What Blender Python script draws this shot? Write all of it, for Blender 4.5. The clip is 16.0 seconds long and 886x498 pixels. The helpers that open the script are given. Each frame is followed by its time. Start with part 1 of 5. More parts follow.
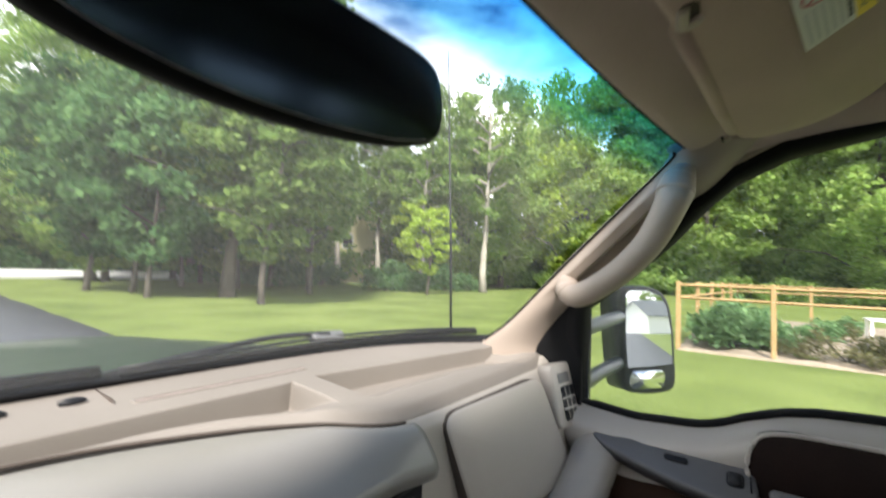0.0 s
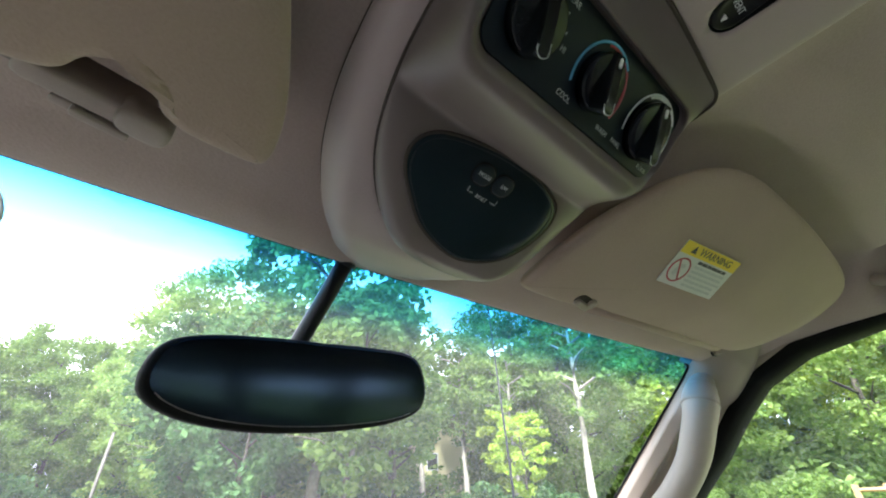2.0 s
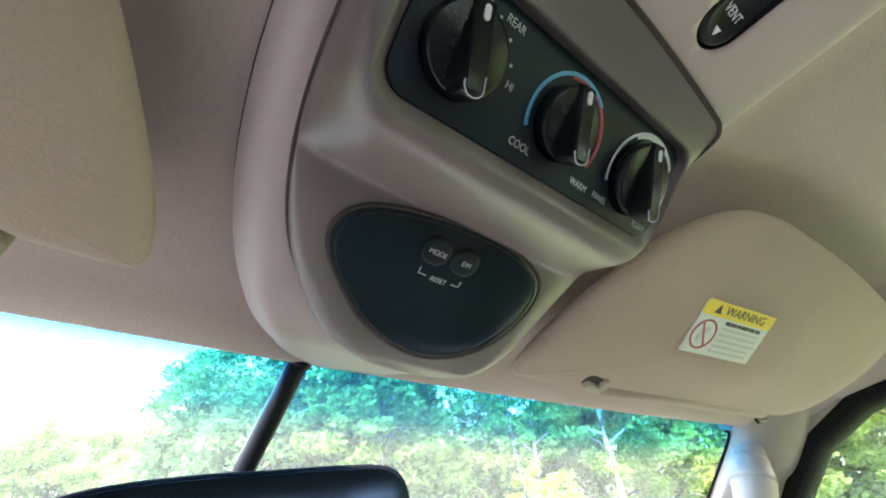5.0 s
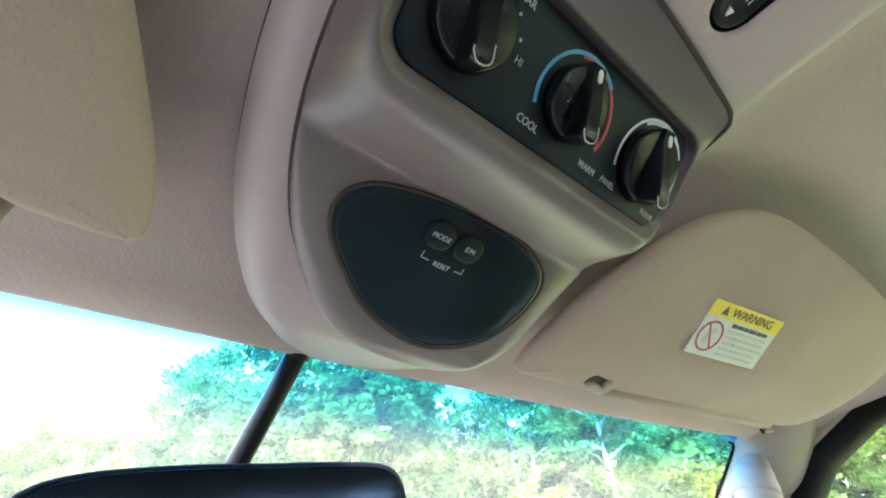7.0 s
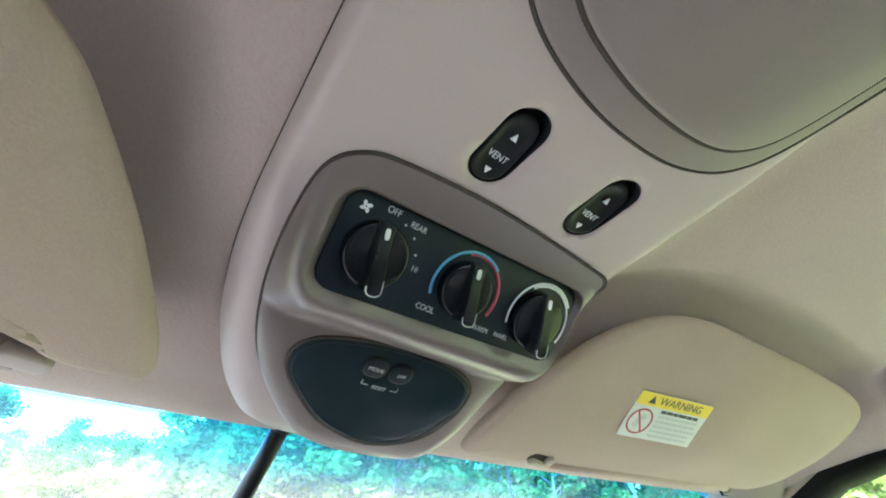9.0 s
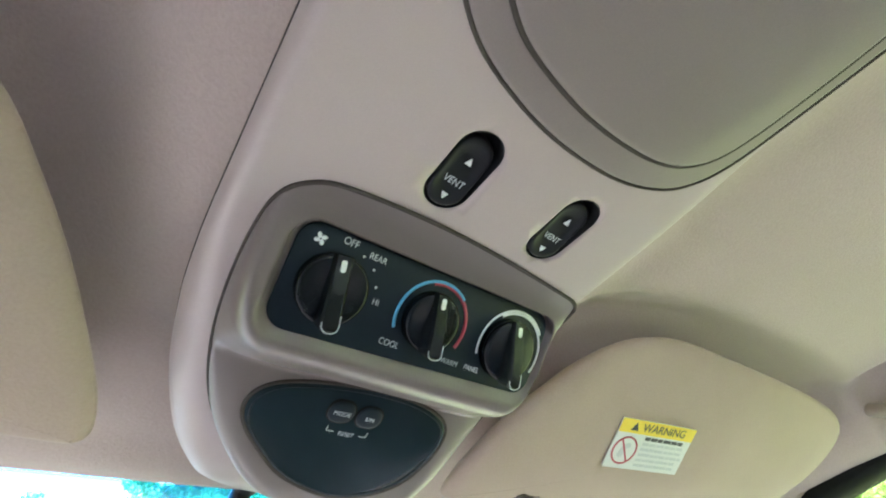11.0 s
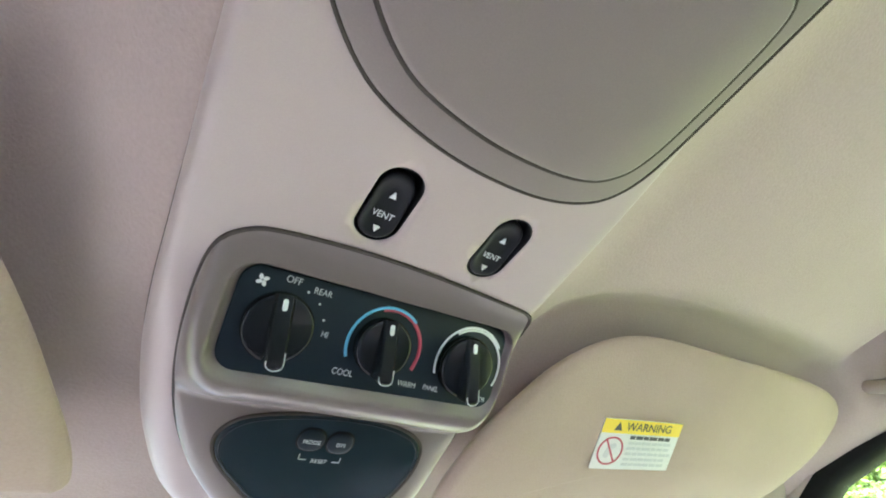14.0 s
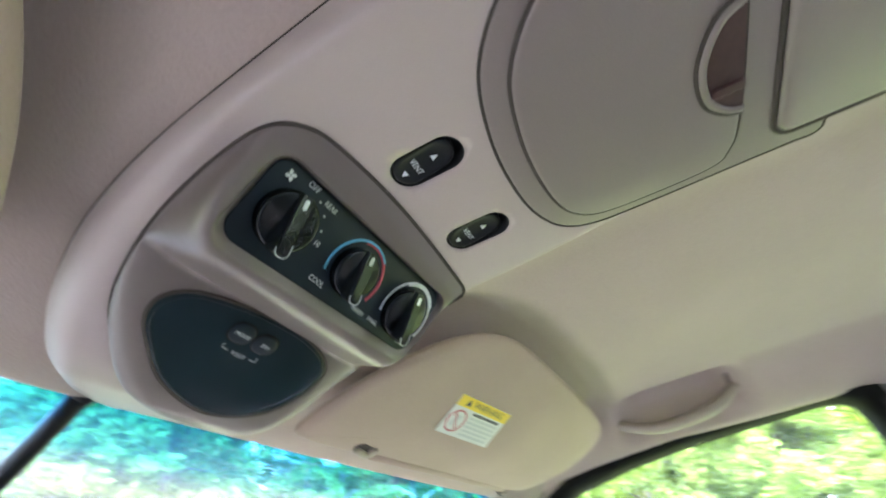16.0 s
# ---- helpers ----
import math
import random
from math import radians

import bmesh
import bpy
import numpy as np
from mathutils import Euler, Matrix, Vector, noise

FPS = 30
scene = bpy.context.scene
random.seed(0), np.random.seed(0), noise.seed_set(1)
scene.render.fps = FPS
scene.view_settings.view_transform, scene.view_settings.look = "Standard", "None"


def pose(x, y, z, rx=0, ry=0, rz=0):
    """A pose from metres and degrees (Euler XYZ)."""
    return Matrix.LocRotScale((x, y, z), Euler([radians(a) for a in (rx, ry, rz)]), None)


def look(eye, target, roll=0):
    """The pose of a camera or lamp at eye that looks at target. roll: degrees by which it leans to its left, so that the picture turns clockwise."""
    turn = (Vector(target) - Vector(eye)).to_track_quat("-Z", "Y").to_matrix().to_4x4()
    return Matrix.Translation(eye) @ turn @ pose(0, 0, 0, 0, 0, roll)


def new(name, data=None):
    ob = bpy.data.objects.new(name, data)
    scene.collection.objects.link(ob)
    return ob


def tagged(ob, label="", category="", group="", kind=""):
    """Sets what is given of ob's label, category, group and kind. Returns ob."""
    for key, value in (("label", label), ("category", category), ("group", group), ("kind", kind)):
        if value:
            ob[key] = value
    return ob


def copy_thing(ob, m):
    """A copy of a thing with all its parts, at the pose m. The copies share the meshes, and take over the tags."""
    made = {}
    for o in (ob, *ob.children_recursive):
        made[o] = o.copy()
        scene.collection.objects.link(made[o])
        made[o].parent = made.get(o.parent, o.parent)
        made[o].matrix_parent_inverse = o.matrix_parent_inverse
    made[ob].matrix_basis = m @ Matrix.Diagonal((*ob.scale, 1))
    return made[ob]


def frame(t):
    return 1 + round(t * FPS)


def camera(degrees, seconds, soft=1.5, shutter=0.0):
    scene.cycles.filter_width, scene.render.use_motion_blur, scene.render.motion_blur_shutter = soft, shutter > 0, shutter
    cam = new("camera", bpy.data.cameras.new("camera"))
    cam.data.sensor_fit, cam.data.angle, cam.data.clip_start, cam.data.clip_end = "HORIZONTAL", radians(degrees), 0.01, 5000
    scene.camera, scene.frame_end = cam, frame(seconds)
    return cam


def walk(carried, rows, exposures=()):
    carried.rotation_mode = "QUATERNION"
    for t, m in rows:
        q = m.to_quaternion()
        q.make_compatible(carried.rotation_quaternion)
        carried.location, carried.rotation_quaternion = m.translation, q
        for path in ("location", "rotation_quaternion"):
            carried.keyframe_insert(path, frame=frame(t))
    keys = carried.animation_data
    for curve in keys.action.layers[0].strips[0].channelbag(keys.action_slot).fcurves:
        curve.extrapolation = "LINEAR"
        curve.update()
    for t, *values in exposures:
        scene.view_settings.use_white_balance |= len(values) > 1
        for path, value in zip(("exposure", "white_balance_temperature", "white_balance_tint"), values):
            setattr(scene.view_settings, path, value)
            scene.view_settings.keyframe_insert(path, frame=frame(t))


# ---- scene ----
cam = camera(93.88, 16.0, soft=1.9, shutter=0.5)
PATH = [
    (0, (-0.1329, 0.1213, 1.5427), (0.6778, 0.7044, 1.5954), 2.25),
    (0.5, (-0.1818, 0.0471, 1.5512), (0.5584, 0.6726, 1.7977), -1.10),
    (1, (-0.1787, -0.0031, 1.5731), (0.4940, 0.6106, 1.9865), -1.97),
    (1.5, (-0.1859, -0.0417, 1.5705), (0.4088, 0.6044, 2.0489), -0.25),
    (2, (-0.1720, -0.0402, 1.5696), (0.4179, 0.5867, 2.0785), -1.73),
    (2.5, (-0.1564, -0.0589, 1.5799), (0.4080, 0.5530, 2.1340), -2.57),
    (3, (-0.1327, -0.0432, 1.6026), (0.4028, 0.5560, 2.1978), -4.62),
    (3.5, (-0.1263, -0.0408, 1.6098), (0.4060, 0.5422, 2.2237), -6.13),
    (6, (-0.1146, -0.0250, 1.6230), (0.4157, 0.5476, 2.2482), -6.11),
    (6.5, (-0.1152, -0.0235, 1.6238), (0.4101, 0.5462, 2.2558), -5.51),
    (7, (-0.1120, -0.0218, 1.6114), (0.4073, 0.5452, 2.2507), -4.96),
    (7.5, (-0.1086, -0.0476, 1.6125), (0.4004, 0.5194, 2.2601), -4.26),
    (8, (-0.1197, -0.0943, 1.6167), (0.3675, 0.4845, 2.2706), -2.92),
    (8.5, (-0.1285, -0.1305, 1.6272), (0.3409, 0.4556, 2.2876), -1.68),
    (11, (-0.1168, -0.1294, 1.6305), (0.3600, 0.3711, 2.3531), -8.06),
    (11.5, (-0.0970, -0.1574, 1.6274), (0.3695, 0.3216, 2.3710), -12.27),
    (12, (-0.0903, -0.1597, 1.6244), (0.3662, 0.3348, 2.3640), -13.21),
    (12.5, (-0.0912, -0.1616, 1.6268), (0.3627, 0.3375, 2.3649), -13.36),
    (13, (-0.0926, -0.1613, 1.6249), (0.3594, 0.3436, 2.3604), -12.88),
    (13.5, (-0.0947, -0.1606, 1.6262), (0.3583, 0.3434, 2.3615), -12.59),
    (14, (-0.0964, -0.1604, 1.6274), (0.3615, 0.3404, 2.3619), -12.32),
    (14.5, (-0.0978, -0.1544, 1.6315), (0.3725, 0.3408, 2.3619), -11.85),
    (15, (-0.0972, -0.1626, 1.6221), (0.3895, 0.3253, 2.3467), -10.35),
    (15.5, (-0.1174, -0.1593, 1.6067), (0.4039, 0.2967, 2.3279), -7.43),
    (16, (-0.1623, -0.1177, 1.5962), (0.5255, 0.1632, 2.2656), -8.33),
]
# stops, kelvin and tint over the walk: the picture brightens once it holds mostly cabin
EXPOSURES = [(0.0, 1.21, 6550, 12), (0.5, 1.30, 6550, 13), (1.0, 1.45, 6350, 13), (1.5, 1.93, 6050, 12), (2.0, 2.12, 5950, 12), (3.5, 2.94, 5900, 15), (7.0, 3.44, 5800, 15), (8.5, 3.67, 5650, 13), (11.0, 3.91, 5700, 14), (12.5, 4.12, 5650, 16), (15.0, 4.15, 5650, 17), (16.0, 3.75, 5650, 17)]
walk(cam, [(t, look(eye, target, roll)) for t, eye, target, roll in PATH], EXPOSURES)

# ---- world and sun: bright, hazy summer sky ----
SUN_ELEV, SUN_AZ = radians(50), radians(239)
world = bpy.data.worlds.new("sky")
scene.world = world
world.use_nodes = True
nt = world.node_tree
nt.nodes.clear()
w_out = nt.nodes.new("ShaderNodeOutputWorld")
w_bg = nt.nodes.new("ShaderNodeBackground")
w_sky = nt.nodes.new("ShaderNodeTexSky")
w_sky.sky_type, w_sky.sun_disc = "NISHITA", False
w_sky.sun_elevation, w_sky.sun_rotation = SUN_ELEV, SUN_AZ
w_tc = nt.nodes.new("ShaderNodeTexCoord")
w_map = nt.nodes.new("ShaderNodeMapping")
w_map.inputs["Scale"].default_value = (1.0, 1.0, 2.6)
w_noise = nt.nodes.new("ShaderNodeTexNoise")
w_noise.inputs["Scale"].default_value, w_noise.inputs["Detail"].default_value = 2.3, 7.0
w_ramp = nt.nodes.new("ShaderNodeValToRGB")
w_ramp.color_ramp.elements[0].position, w_ramp.color_ramp.elements[1].position = 0.36, 0.60
# cloud is thick and hazy towards the horizon and breaks up overhead
w_sep, w_thin = nt.nodes.new("ShaderNodeSeparateXYZ"), nt.nodes.new("ShaderNodeMath")
w_thin.operation = "MULTIPLY_ADD"
w_thin.inputs[1].default_value = -0.75
w_cover = nt.nodes.new("ShaderNodeMath")
w_cover.operation, w_cover.inputs[1].default_value = "ADD", 0.42
w_mix = nt.nodes.new("ShaderNodeMixRGB")
w_mix.inputs["Color2"].default_value = (14.0, 14.1, 14.3, 1)
nt.links.new(w_tc.outputs["Generated"], w_map.inputs["Vector"])
nt.links.new(w_map.outputs[0], w_noise.inputs["Vector"])
nt.links.new(w_tc.outputs["Generated"], w_sep.inputs[0])
nt.links.new(w_sep.outputs["Z"], w_thin.inputs[0])
nt.links.new(w_noise.outputs["Fac"], w_thin.inputs[2])
nt.links.new(w_thin.outputs[0], w_cover.inputs[0])
nt.links.new(w_cover.outputs[0], w_ramp.inputs["Fac"])
nt.links.new(w_ramp.outputs["Color"], w_mix.inputs["Fac"])
nt.links.new(w_sky.outputs[0], w_mix.inputs["Color1"])
nt.links.new(w_mix.outputs[0], w_bg.inputs["Color"])
w_bg.inputs["Strength"].default_value = 0.11
nt.links.new(w_bg.outputs[0], w_out.inputs["Surface"])

sun_data = bpy.data.lights.new("sun", "SUN")
sun_data.energy, sun_data.angle, sun_data.color = 5.0, radians(10), (1.0, 0.95, 0.87)
sun = new("sun", sun_data)
sun.matrix_world = Matrix.Translation((0, 0, 60)) @ Euler((radians(90) - SUN_ELEV, 0, -SUN_AZ + math.pi)).to_matrix().to_4x4()


# ---- materials ----
def ramp(nodes, stops):
    r = nodes.new("ShaderNodeValToRGB")
    els = r.color_ramp.elements
    while len(els) < len(stops):
        els.new(0.5)
    for e, (p, c) in zip(els, stops):
        e.position, e.color = p, (*c, 1) if len(c) == 3 else c
    return r


def surface(name, c1, c2, rough=0.6, fine=400.0, coarse=6.0, bump=0.1, metal=0.0, spec=0.5, dist=0.0008, rvar=0.08, sheen=0.0, coat=0.0):
    """Two-scale procedural surface: coarse tone drift, fine grain, grain relief, uneven gloss."""
    m = bpy.data.materials.new(name)
    m.use_nodes = True
    n, l = m.node_tree.nodes, m.node_tree.links
    b = n["Principled BSDF"]
    tc = n.new("ShaderNodeTexCoord")
    big, small = n.new("ShaderNodeTexNoise"), n.new("ShaderNodeTexNoise")
    big.inputs["Scale"].default_value, big.inputs["Detail"].default_value = coarse, 5
    small.inputs["Scale"].default_value, small.inputs["Detail"].default_value = fine, 3
    l.new(tc.outputs["Object"], big.inputs["Vector"])
    l.new(tc.outputs["Object"], small.inputs["Vector"])
    mixf = n.new("ShaderNodeMath")
    mixf.operation = "MULTIPLY_ADD"
    mixf.inputs[1].default_value, mixf.inputs[2].default_value = 0.6, 0.0
    add = n.new("ShaderNodeMath")
    add.operation = "MULTIPLY_ADD"
    add.inputs[1].default_value = 0.4
    l.new(big.outputs["Fac"], mixf.inputs[0])
    l.new(small.outputs["Fac"], add.inputs[0])
    l.new(mixf.outputs[0], add.inputs[2])
    r = ramp(n, [(0.32, c1), (0.68, c2)])
    l.new(add.outputs[0], r.inputs["Fac"])
    l.new(r.outputs["Color"], b.inputs["Base Color"])
    rr = n.new("ShaderNodeMapRange")
    rr.inputs["To Min"].default_value, rr.inputs["To Max"].default_value = max(0.02, rough - rvar), min(1, rough + rvar)
    l.new(big.outputs["Fac"], rr.inputs["Value"])
    l.new(rr.outputs[0], b.inputs["Roughness"])
    b.inputs["Metallic"].default_value = metal
    b.inputs["Specular IOR Level"].default_value = spec
    b.inputs["Sheen Weight"].default_value = sheen
    b.inputs["Coat Weight"].default_value = coat
    if bump:
        bp = n.new("ShaderNodeBump")
        bp.inputs["Strength"].default_value, bp.inputs["Distance"].default_value = bump, dist
        l.new(small.outputs["Fac"], bp.inputs["Height"])
        l.new(bp.outputs[0], b.inputs["Normal"])
    return m


HEADLINER = surface("headliner_cloth", (0.410, 0.332, 0.292), (0.490, 0.400, 0.355), 0.95, 480, 5, 0.5, sheen=0.15, spec=0.1)
VISOR = surface("visor_cloth", (0.374, 0.289, 0.230), (0.446, 0.348, 0.281), 0.95, 620, 7, 0.5, sheen=0.15, spec=0.1)
CONSOLE = surface("taupe_plastic", (0.42, 0.345, 0.320), (0.465, 0.388, 0.362), 0.40, 1400, 9, 0.12, spec=0.5, dist=0.0004)
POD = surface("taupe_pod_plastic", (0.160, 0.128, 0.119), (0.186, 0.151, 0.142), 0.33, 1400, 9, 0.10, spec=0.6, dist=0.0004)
BIN = surface("grey_taupe_plastic", (0.205, 0.166, 0.154), (0.24, 0.196, 0.183), 0.42, 1400, 9, 0.12, dist=0.0004)
TRIM = surface("pillar_plastic", (0.31, 0.255, 0.215), (0.36, 0.30, 0.255), 0.45, 1200, 6, 0.15, dist=0.0004)
DASH = surface("dash_vinyl", (0.158, 0.143, 0.127), (0.198, 0.180, 0.161), 0.60, 900, 5, 0.25, dist=0.0005, spec=0.25)
DASH_GREY = surface("dash_grey_plastic", (0.345, 0.318, 0.285), (0.395, 0.366, 0.330), 0.40, 1000, 5, 0.15, dist=0.0004)
BEZEL = surface("silver_grey_bezel", (0.165, 0.158, 0.146), (0.200, 0.192, 0.178), 0.30, 1000, 5, 0.08, dist=0.0003)
BLACK = surface("black_plastic", (0.008, 0.009, 0.011), (0.014, 0.015, 0.018), 0.42, 800, 12, 0.1, dist=0.0003, spec=0.25)
RUBBER = surface("black_rubber", (0.004, 0.004, 0.005), (0.009, 0.009, 0.010), 0.75, 500, 12, 0.15, spec=0.15)
PANEL = surface("charcoal_panel", (0.006, 0.013, 0.021), (0.010, 0.019, 0.029), 0.45, 1500, 12, 0.08, dist=0.0002, spec=0.22)
KNOB = surface("gloss_black_knob", (0.004, 0.006, 0.008), (0.007, 0.010, 0.013), 0.22, 1500, 12, 0.0, rvar=0.04, spec=0.25)
DISPLAY = surface("smoked_display", (0.009, 0.018, 0.024), (0.013, 0.025, 0.033), 0.12, 1500, 12, 0.0, rvar=0.04, spec=0.28)
DOORGREY = surface("dark_grey_door_plastic", (0.085, 0.085, 0.09), (0.115, 0.115, 0.12), 0.42, 900, 8, 0.12, dist=0.0004)
BURGUNDY = surface("dark_wood_trim", (0.006, 0.003, 0.0027), (0.012, 0.006, 0.005), 0.5, 300, 20, 0.05, spec=0.12)
LATCH = surface("red_brown_latch", (0.042, 0.020, 0.018), (0.070, 0.034, 0.030), 0.35, 300, 20, 0.05, spec=0.4)
CHROME = surface("chrome", (0.6, 0.6, 0.6), (0.68, 0.68, 0.68), 0.12, 500, 10, 0.0, metal=1.0, rvar=0.05)
WHITE_INK = surface("white_ink", (0.72, 0.74, 0.75), (0.80, 0.82, 0.83), 0.5, 900, 10, 0.0)
GREY_INK = surface("grey_ink", (0.52, 0.54, 0.55), (0.60, 0.62, 0.63), 0.5, 900, 10, 0.0)
BLUE_INK = surface("blue_ink", (0.10, 0.36, 0.60), (0.13, 0.42, 0.66), 0.5, 900, 10, 0.0)
RED_INK = surface("red_ink", (0.42, 0.05, 0.09), (0.50, 0.07, 0.11), 0.5, 900, 10, 0.0)
PAPER = surface("label_paper", (0.66, 0.67, 0.66), (0.74, 0.75, 0.73), 0.55, 600, 20, 0.05)
YELLOW = surface("label_yellow", (0.80, 0.60, 0.03), (0.86, 0.66, 0.05), 0.5, 600, 20, 0.05)
DARK_INK = surface("dark_ink", (0.05, 0.05, 0.06), (0.09, 0.09, 0.10), 0.6, 600, 20, 0.0)
SEAMDARK = surface("seam_shadow_gap", (0.045, 0.036, 0.030), (0.065, 0.052, 0.044), 0.9, 600, 20, 0.0)
FLOORM = surface("tan_carpet", (0.20, 0.185, 0.17), (0.27, 0.25, 0.235), 0.98, 300, 6, 0.5, spec=0.1)
LOWER_BROWN = surface("dark_brown_sheet", (0.030, 0.018, 0.013), (0.050, 0.031, 0.023), 0.95, 500, 8, 0.4, spec=0.08)
SHELL = surface("cabin_trim", (0.24, 0.225, 0.21), (0.30, 0.28, 0.265), 0.8, 500, 5, 0.2)
HOOD = surface("dark_green_paint", (0.018, 0.030, 0.022), (0.024, 0.038, 0.028), 0.38, 300, 4, 0.0, coat=0.15, rvar=0.05)
ARM = surface("grey_mirror_arm", (0.030, 0.036, 0.046), (0.050, 0.058, 0.070), 0.4, 300, 10, 0.1)


def glass(name, tint, gloss=0.06, band=None, base=0.030, dust_haze=0.034):
    """Thin window glass: clear or tinted, with a faint reflection; band: a shade band near the top edge, by the mesh's own v."""
    m = bpy.data.materials.new(name)
    m.use_nodes = True
    n, l = m.node_tree.nodes, m.node_tree.links
    n.clear()
    out, mix = n.new("ShaderNodeOutputMaterial"), n.new("ShaderNodeMixShader")
    tr, gl, fr = n.new("ShaderNodeBsdfTransparent"), n.new("ShaderNodeBsdfGlossy"), n.new("ShaderNodeLayerWeight")
    pw, sc = n.new("ShaderNodeMath"), n.new("ShaderNodeMath")
    pw.operation, sc.operation = "POWER", "MULTIPLY_ADD"
    pw.inputs[1].default_value = 4.0
    sc.inputs[1].default_value, sc.inputs[2].default_value = 0.5, base
    fr.inputs["Blend"].default_value = 0.5
    l.new(fr.outputs["Facing"], pw.inputs[0])
    l.new(pw.outputs[0], sc.inputs[0])
    gl.inputs["Roughness"].default_value = gloss
    tr.inputs["Color"].default_value = (*tint, 1)
    if band:
        uv = n.new("ShaderNodeUVMap")
        sep = n.new("ShaderNodeSeparateXYZ")
        l.new(uv.outputs[0], sep.inputs[0])
        r = ramp(n, [(band[0], tint), (band[1], band[2]), (1.0, band[3])])
        l.new(sep.outputs["Y"], r.inputs["Fac"])
        l.new(r.outputs["Color"], tr.inputs["Color"])
    l.new(sc.outputs[0], mix.inputs[0])
    l.new(tr.outputs[0], mix.inputs[1])
    l.new(gl.outputs[0], mix.inputs[2])
    # thin film scatters daylight into the cabin: windshield dust, and haze added for side panes
    film, haze = n.new("ShaderNodeMixShader"), n.new("ShaderNodeBsdfTranslucent")
    haze.inputs["Color"].default_value = (0.82, 0.93, 0.95, 1)
    if band:
        l.new(r.outputs["Color"], haze.inputs["Color"])
    film.inputs[0].default_value = dust_haze
    l.new(mix.outputs[0], film.inputs[1])
    l.new(haze.outputs[0], film.inputs[2])
    l.new(film.outputs[0], out.inputs["Surface"])
    return m


WINDSHIELD = glass("windshield_glass", (0.95, 0.98, 0.96), 0.05, (0.845, 0.915, (0.20, 0.60, 0.88), (0.03, 0.33, 0.74)))
SIDEGLASS = glass("side_glass", (0.94, 0.97, 0.94), 0.02, None, 0.010, 0.045)


def mirror(name, c, rough=0.01):
    m = bpy.data.materials.new(name)
    m.use_nodes = True
    b = m.node_tree.nodes["Principled BSDF"]
    b.inputs["Base Color"].default_value = (*c, 1)
    b.inputs["Metallic"].default_value, b.inputs["Roughness"].default_value = 1.0, rough
    return m


MIRROR = mirror("mirror_glass", (0.80, 0.83, 0.84))
# colour near black stands in for the dark cabin it would reflect
DARK_MIRROR = mirror("dark_mirror_glass", (0.018, 0.027, 0.043), 0.20)


def foliage(name, c1, c2, c3):
    m = bpy.data.materials.new(name)
    m.use_nodes = True
    n, l = m.node_tree.nodes, m.node_tree.links
    n.clear()
    out, mix = n.new("ShaderNodeOutputMaterial"), n.new("ShaderNodeMixShader")
    df, tl = n.new("ShaderNodeBsdfDiffuse"), n.new("ShaderNodeBsdfTranslucent")
    geo = n.new("ShaderNodeNewGeometry")
    r = ramp(n, [(0.0, c1), (0.55, c2), (1.0, c3)])
    l.new(geo.outputs["Random Per Island"], r.inputs["Fac"])
    hsv = n.new("ShaderNodeHueSaturation")
    oi = n.new("ShaderNodeObjectInfo")
    mr = n.new("ShaderNodeMapRange")
    mr.inputs["To Min"].default_value, mr.inputs["To Max"].default_value = 0.8, 1.25
    l.new(oi.outputs["Random"], mr.inputs["Value"])
    l.new(mr.outputs[0], hsv.inputs["Value"])
    l.new(r.outputs["Color"], hsv.inputs["Color"])
    l.new(hsv.outputs[0], df.inputs["Color"])
    l.new(hsv.outputs[0], tl.inputs["Color"])
    mix.inputs[0].default_value = 0.5
    l.new(df.outputs[0], mix.inputs[1])
    l.new(tl.outputs[0], mix.inputs[2])
    l.new(mix.outputs[0], out.inputs["Surface"])
    return m


LEAF = foliage("leaves_green", (0.105, 0.180, 0.050), (0.180, 0.280, 0.078), (0.275, 0.375, 0.115))
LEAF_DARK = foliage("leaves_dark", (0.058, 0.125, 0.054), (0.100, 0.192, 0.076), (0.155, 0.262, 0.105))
LEAF_LIGHT = foliage("leaves_light", (0.165, 0.270, 0.066), (0.255, 0.370, 0.100), (0.355, 0.460, 0.150))
LEAF_YOUNG = foliage("leaves_yellow_green", (0.22, 0.32, 0.045), (0.31, 0.42, 0.06), (0.40, 0.50, 0.10))
LEAF_BLUE = foliage("garden_leaves", (0.095, 0.175, 0.080), (0.145, 0.245, 0.115), (0.20, 0.31, 0.15))
DRY = foliage("dry_stems", (0.10, 0.105, 0.05), (0.16, 0.155, 0.08), (0.24, 0.215, 0.13))
BARK = surface("bark", (0.05, 0.042, 0.034), (0.12, 0.10, 0.085), 0.9, 30, 3, 0.8, dist=0.02)
BARK_PALE = surface("pale_bark", (0.20, 0.18, 0.15), (0.38, 0.35, 0.30), 0.9, 30, 3, 0.7, dist=0.02)
GRASS = surface("mown_grass", (0.060, 0.088, 0.022), (0.168, 0.206, 0.064), 0.95, 14, 0.45, 0.6, dist=0.03, spec=0.1)
ASPHALT = surface("asphalt", (0.038, 0.042, 0.051), (0.066, 0.071, 0.083), 0.85, 60, 0.8, 0.4, dist=0.006)
ROADM = surface("pale_road", (0.30, 0.30, 0.29), (0.40, 0.40, 0.38), 0.9, 30, 0.8, 0.2, dist=0.006)
SOIL = surface("garden_soil", (0.17, 0.135, 0.10), (0.30, 0.245, 0.19), 0.95, 12, 1.2, 0.6, dist=0.03)
LUMBER = surface("new_lumber", (0.28, 0.18, 0.075), (0.38, 0.25, 0.12), 0.75, 40, 3, 0.3, dist=0.004)
SIDING = surface("white_siding", (0.72, 0.72, 0.70), (0.80, 0.80, 0.78), 0.6, 6, 0.6, 0.1, dist=0.01)
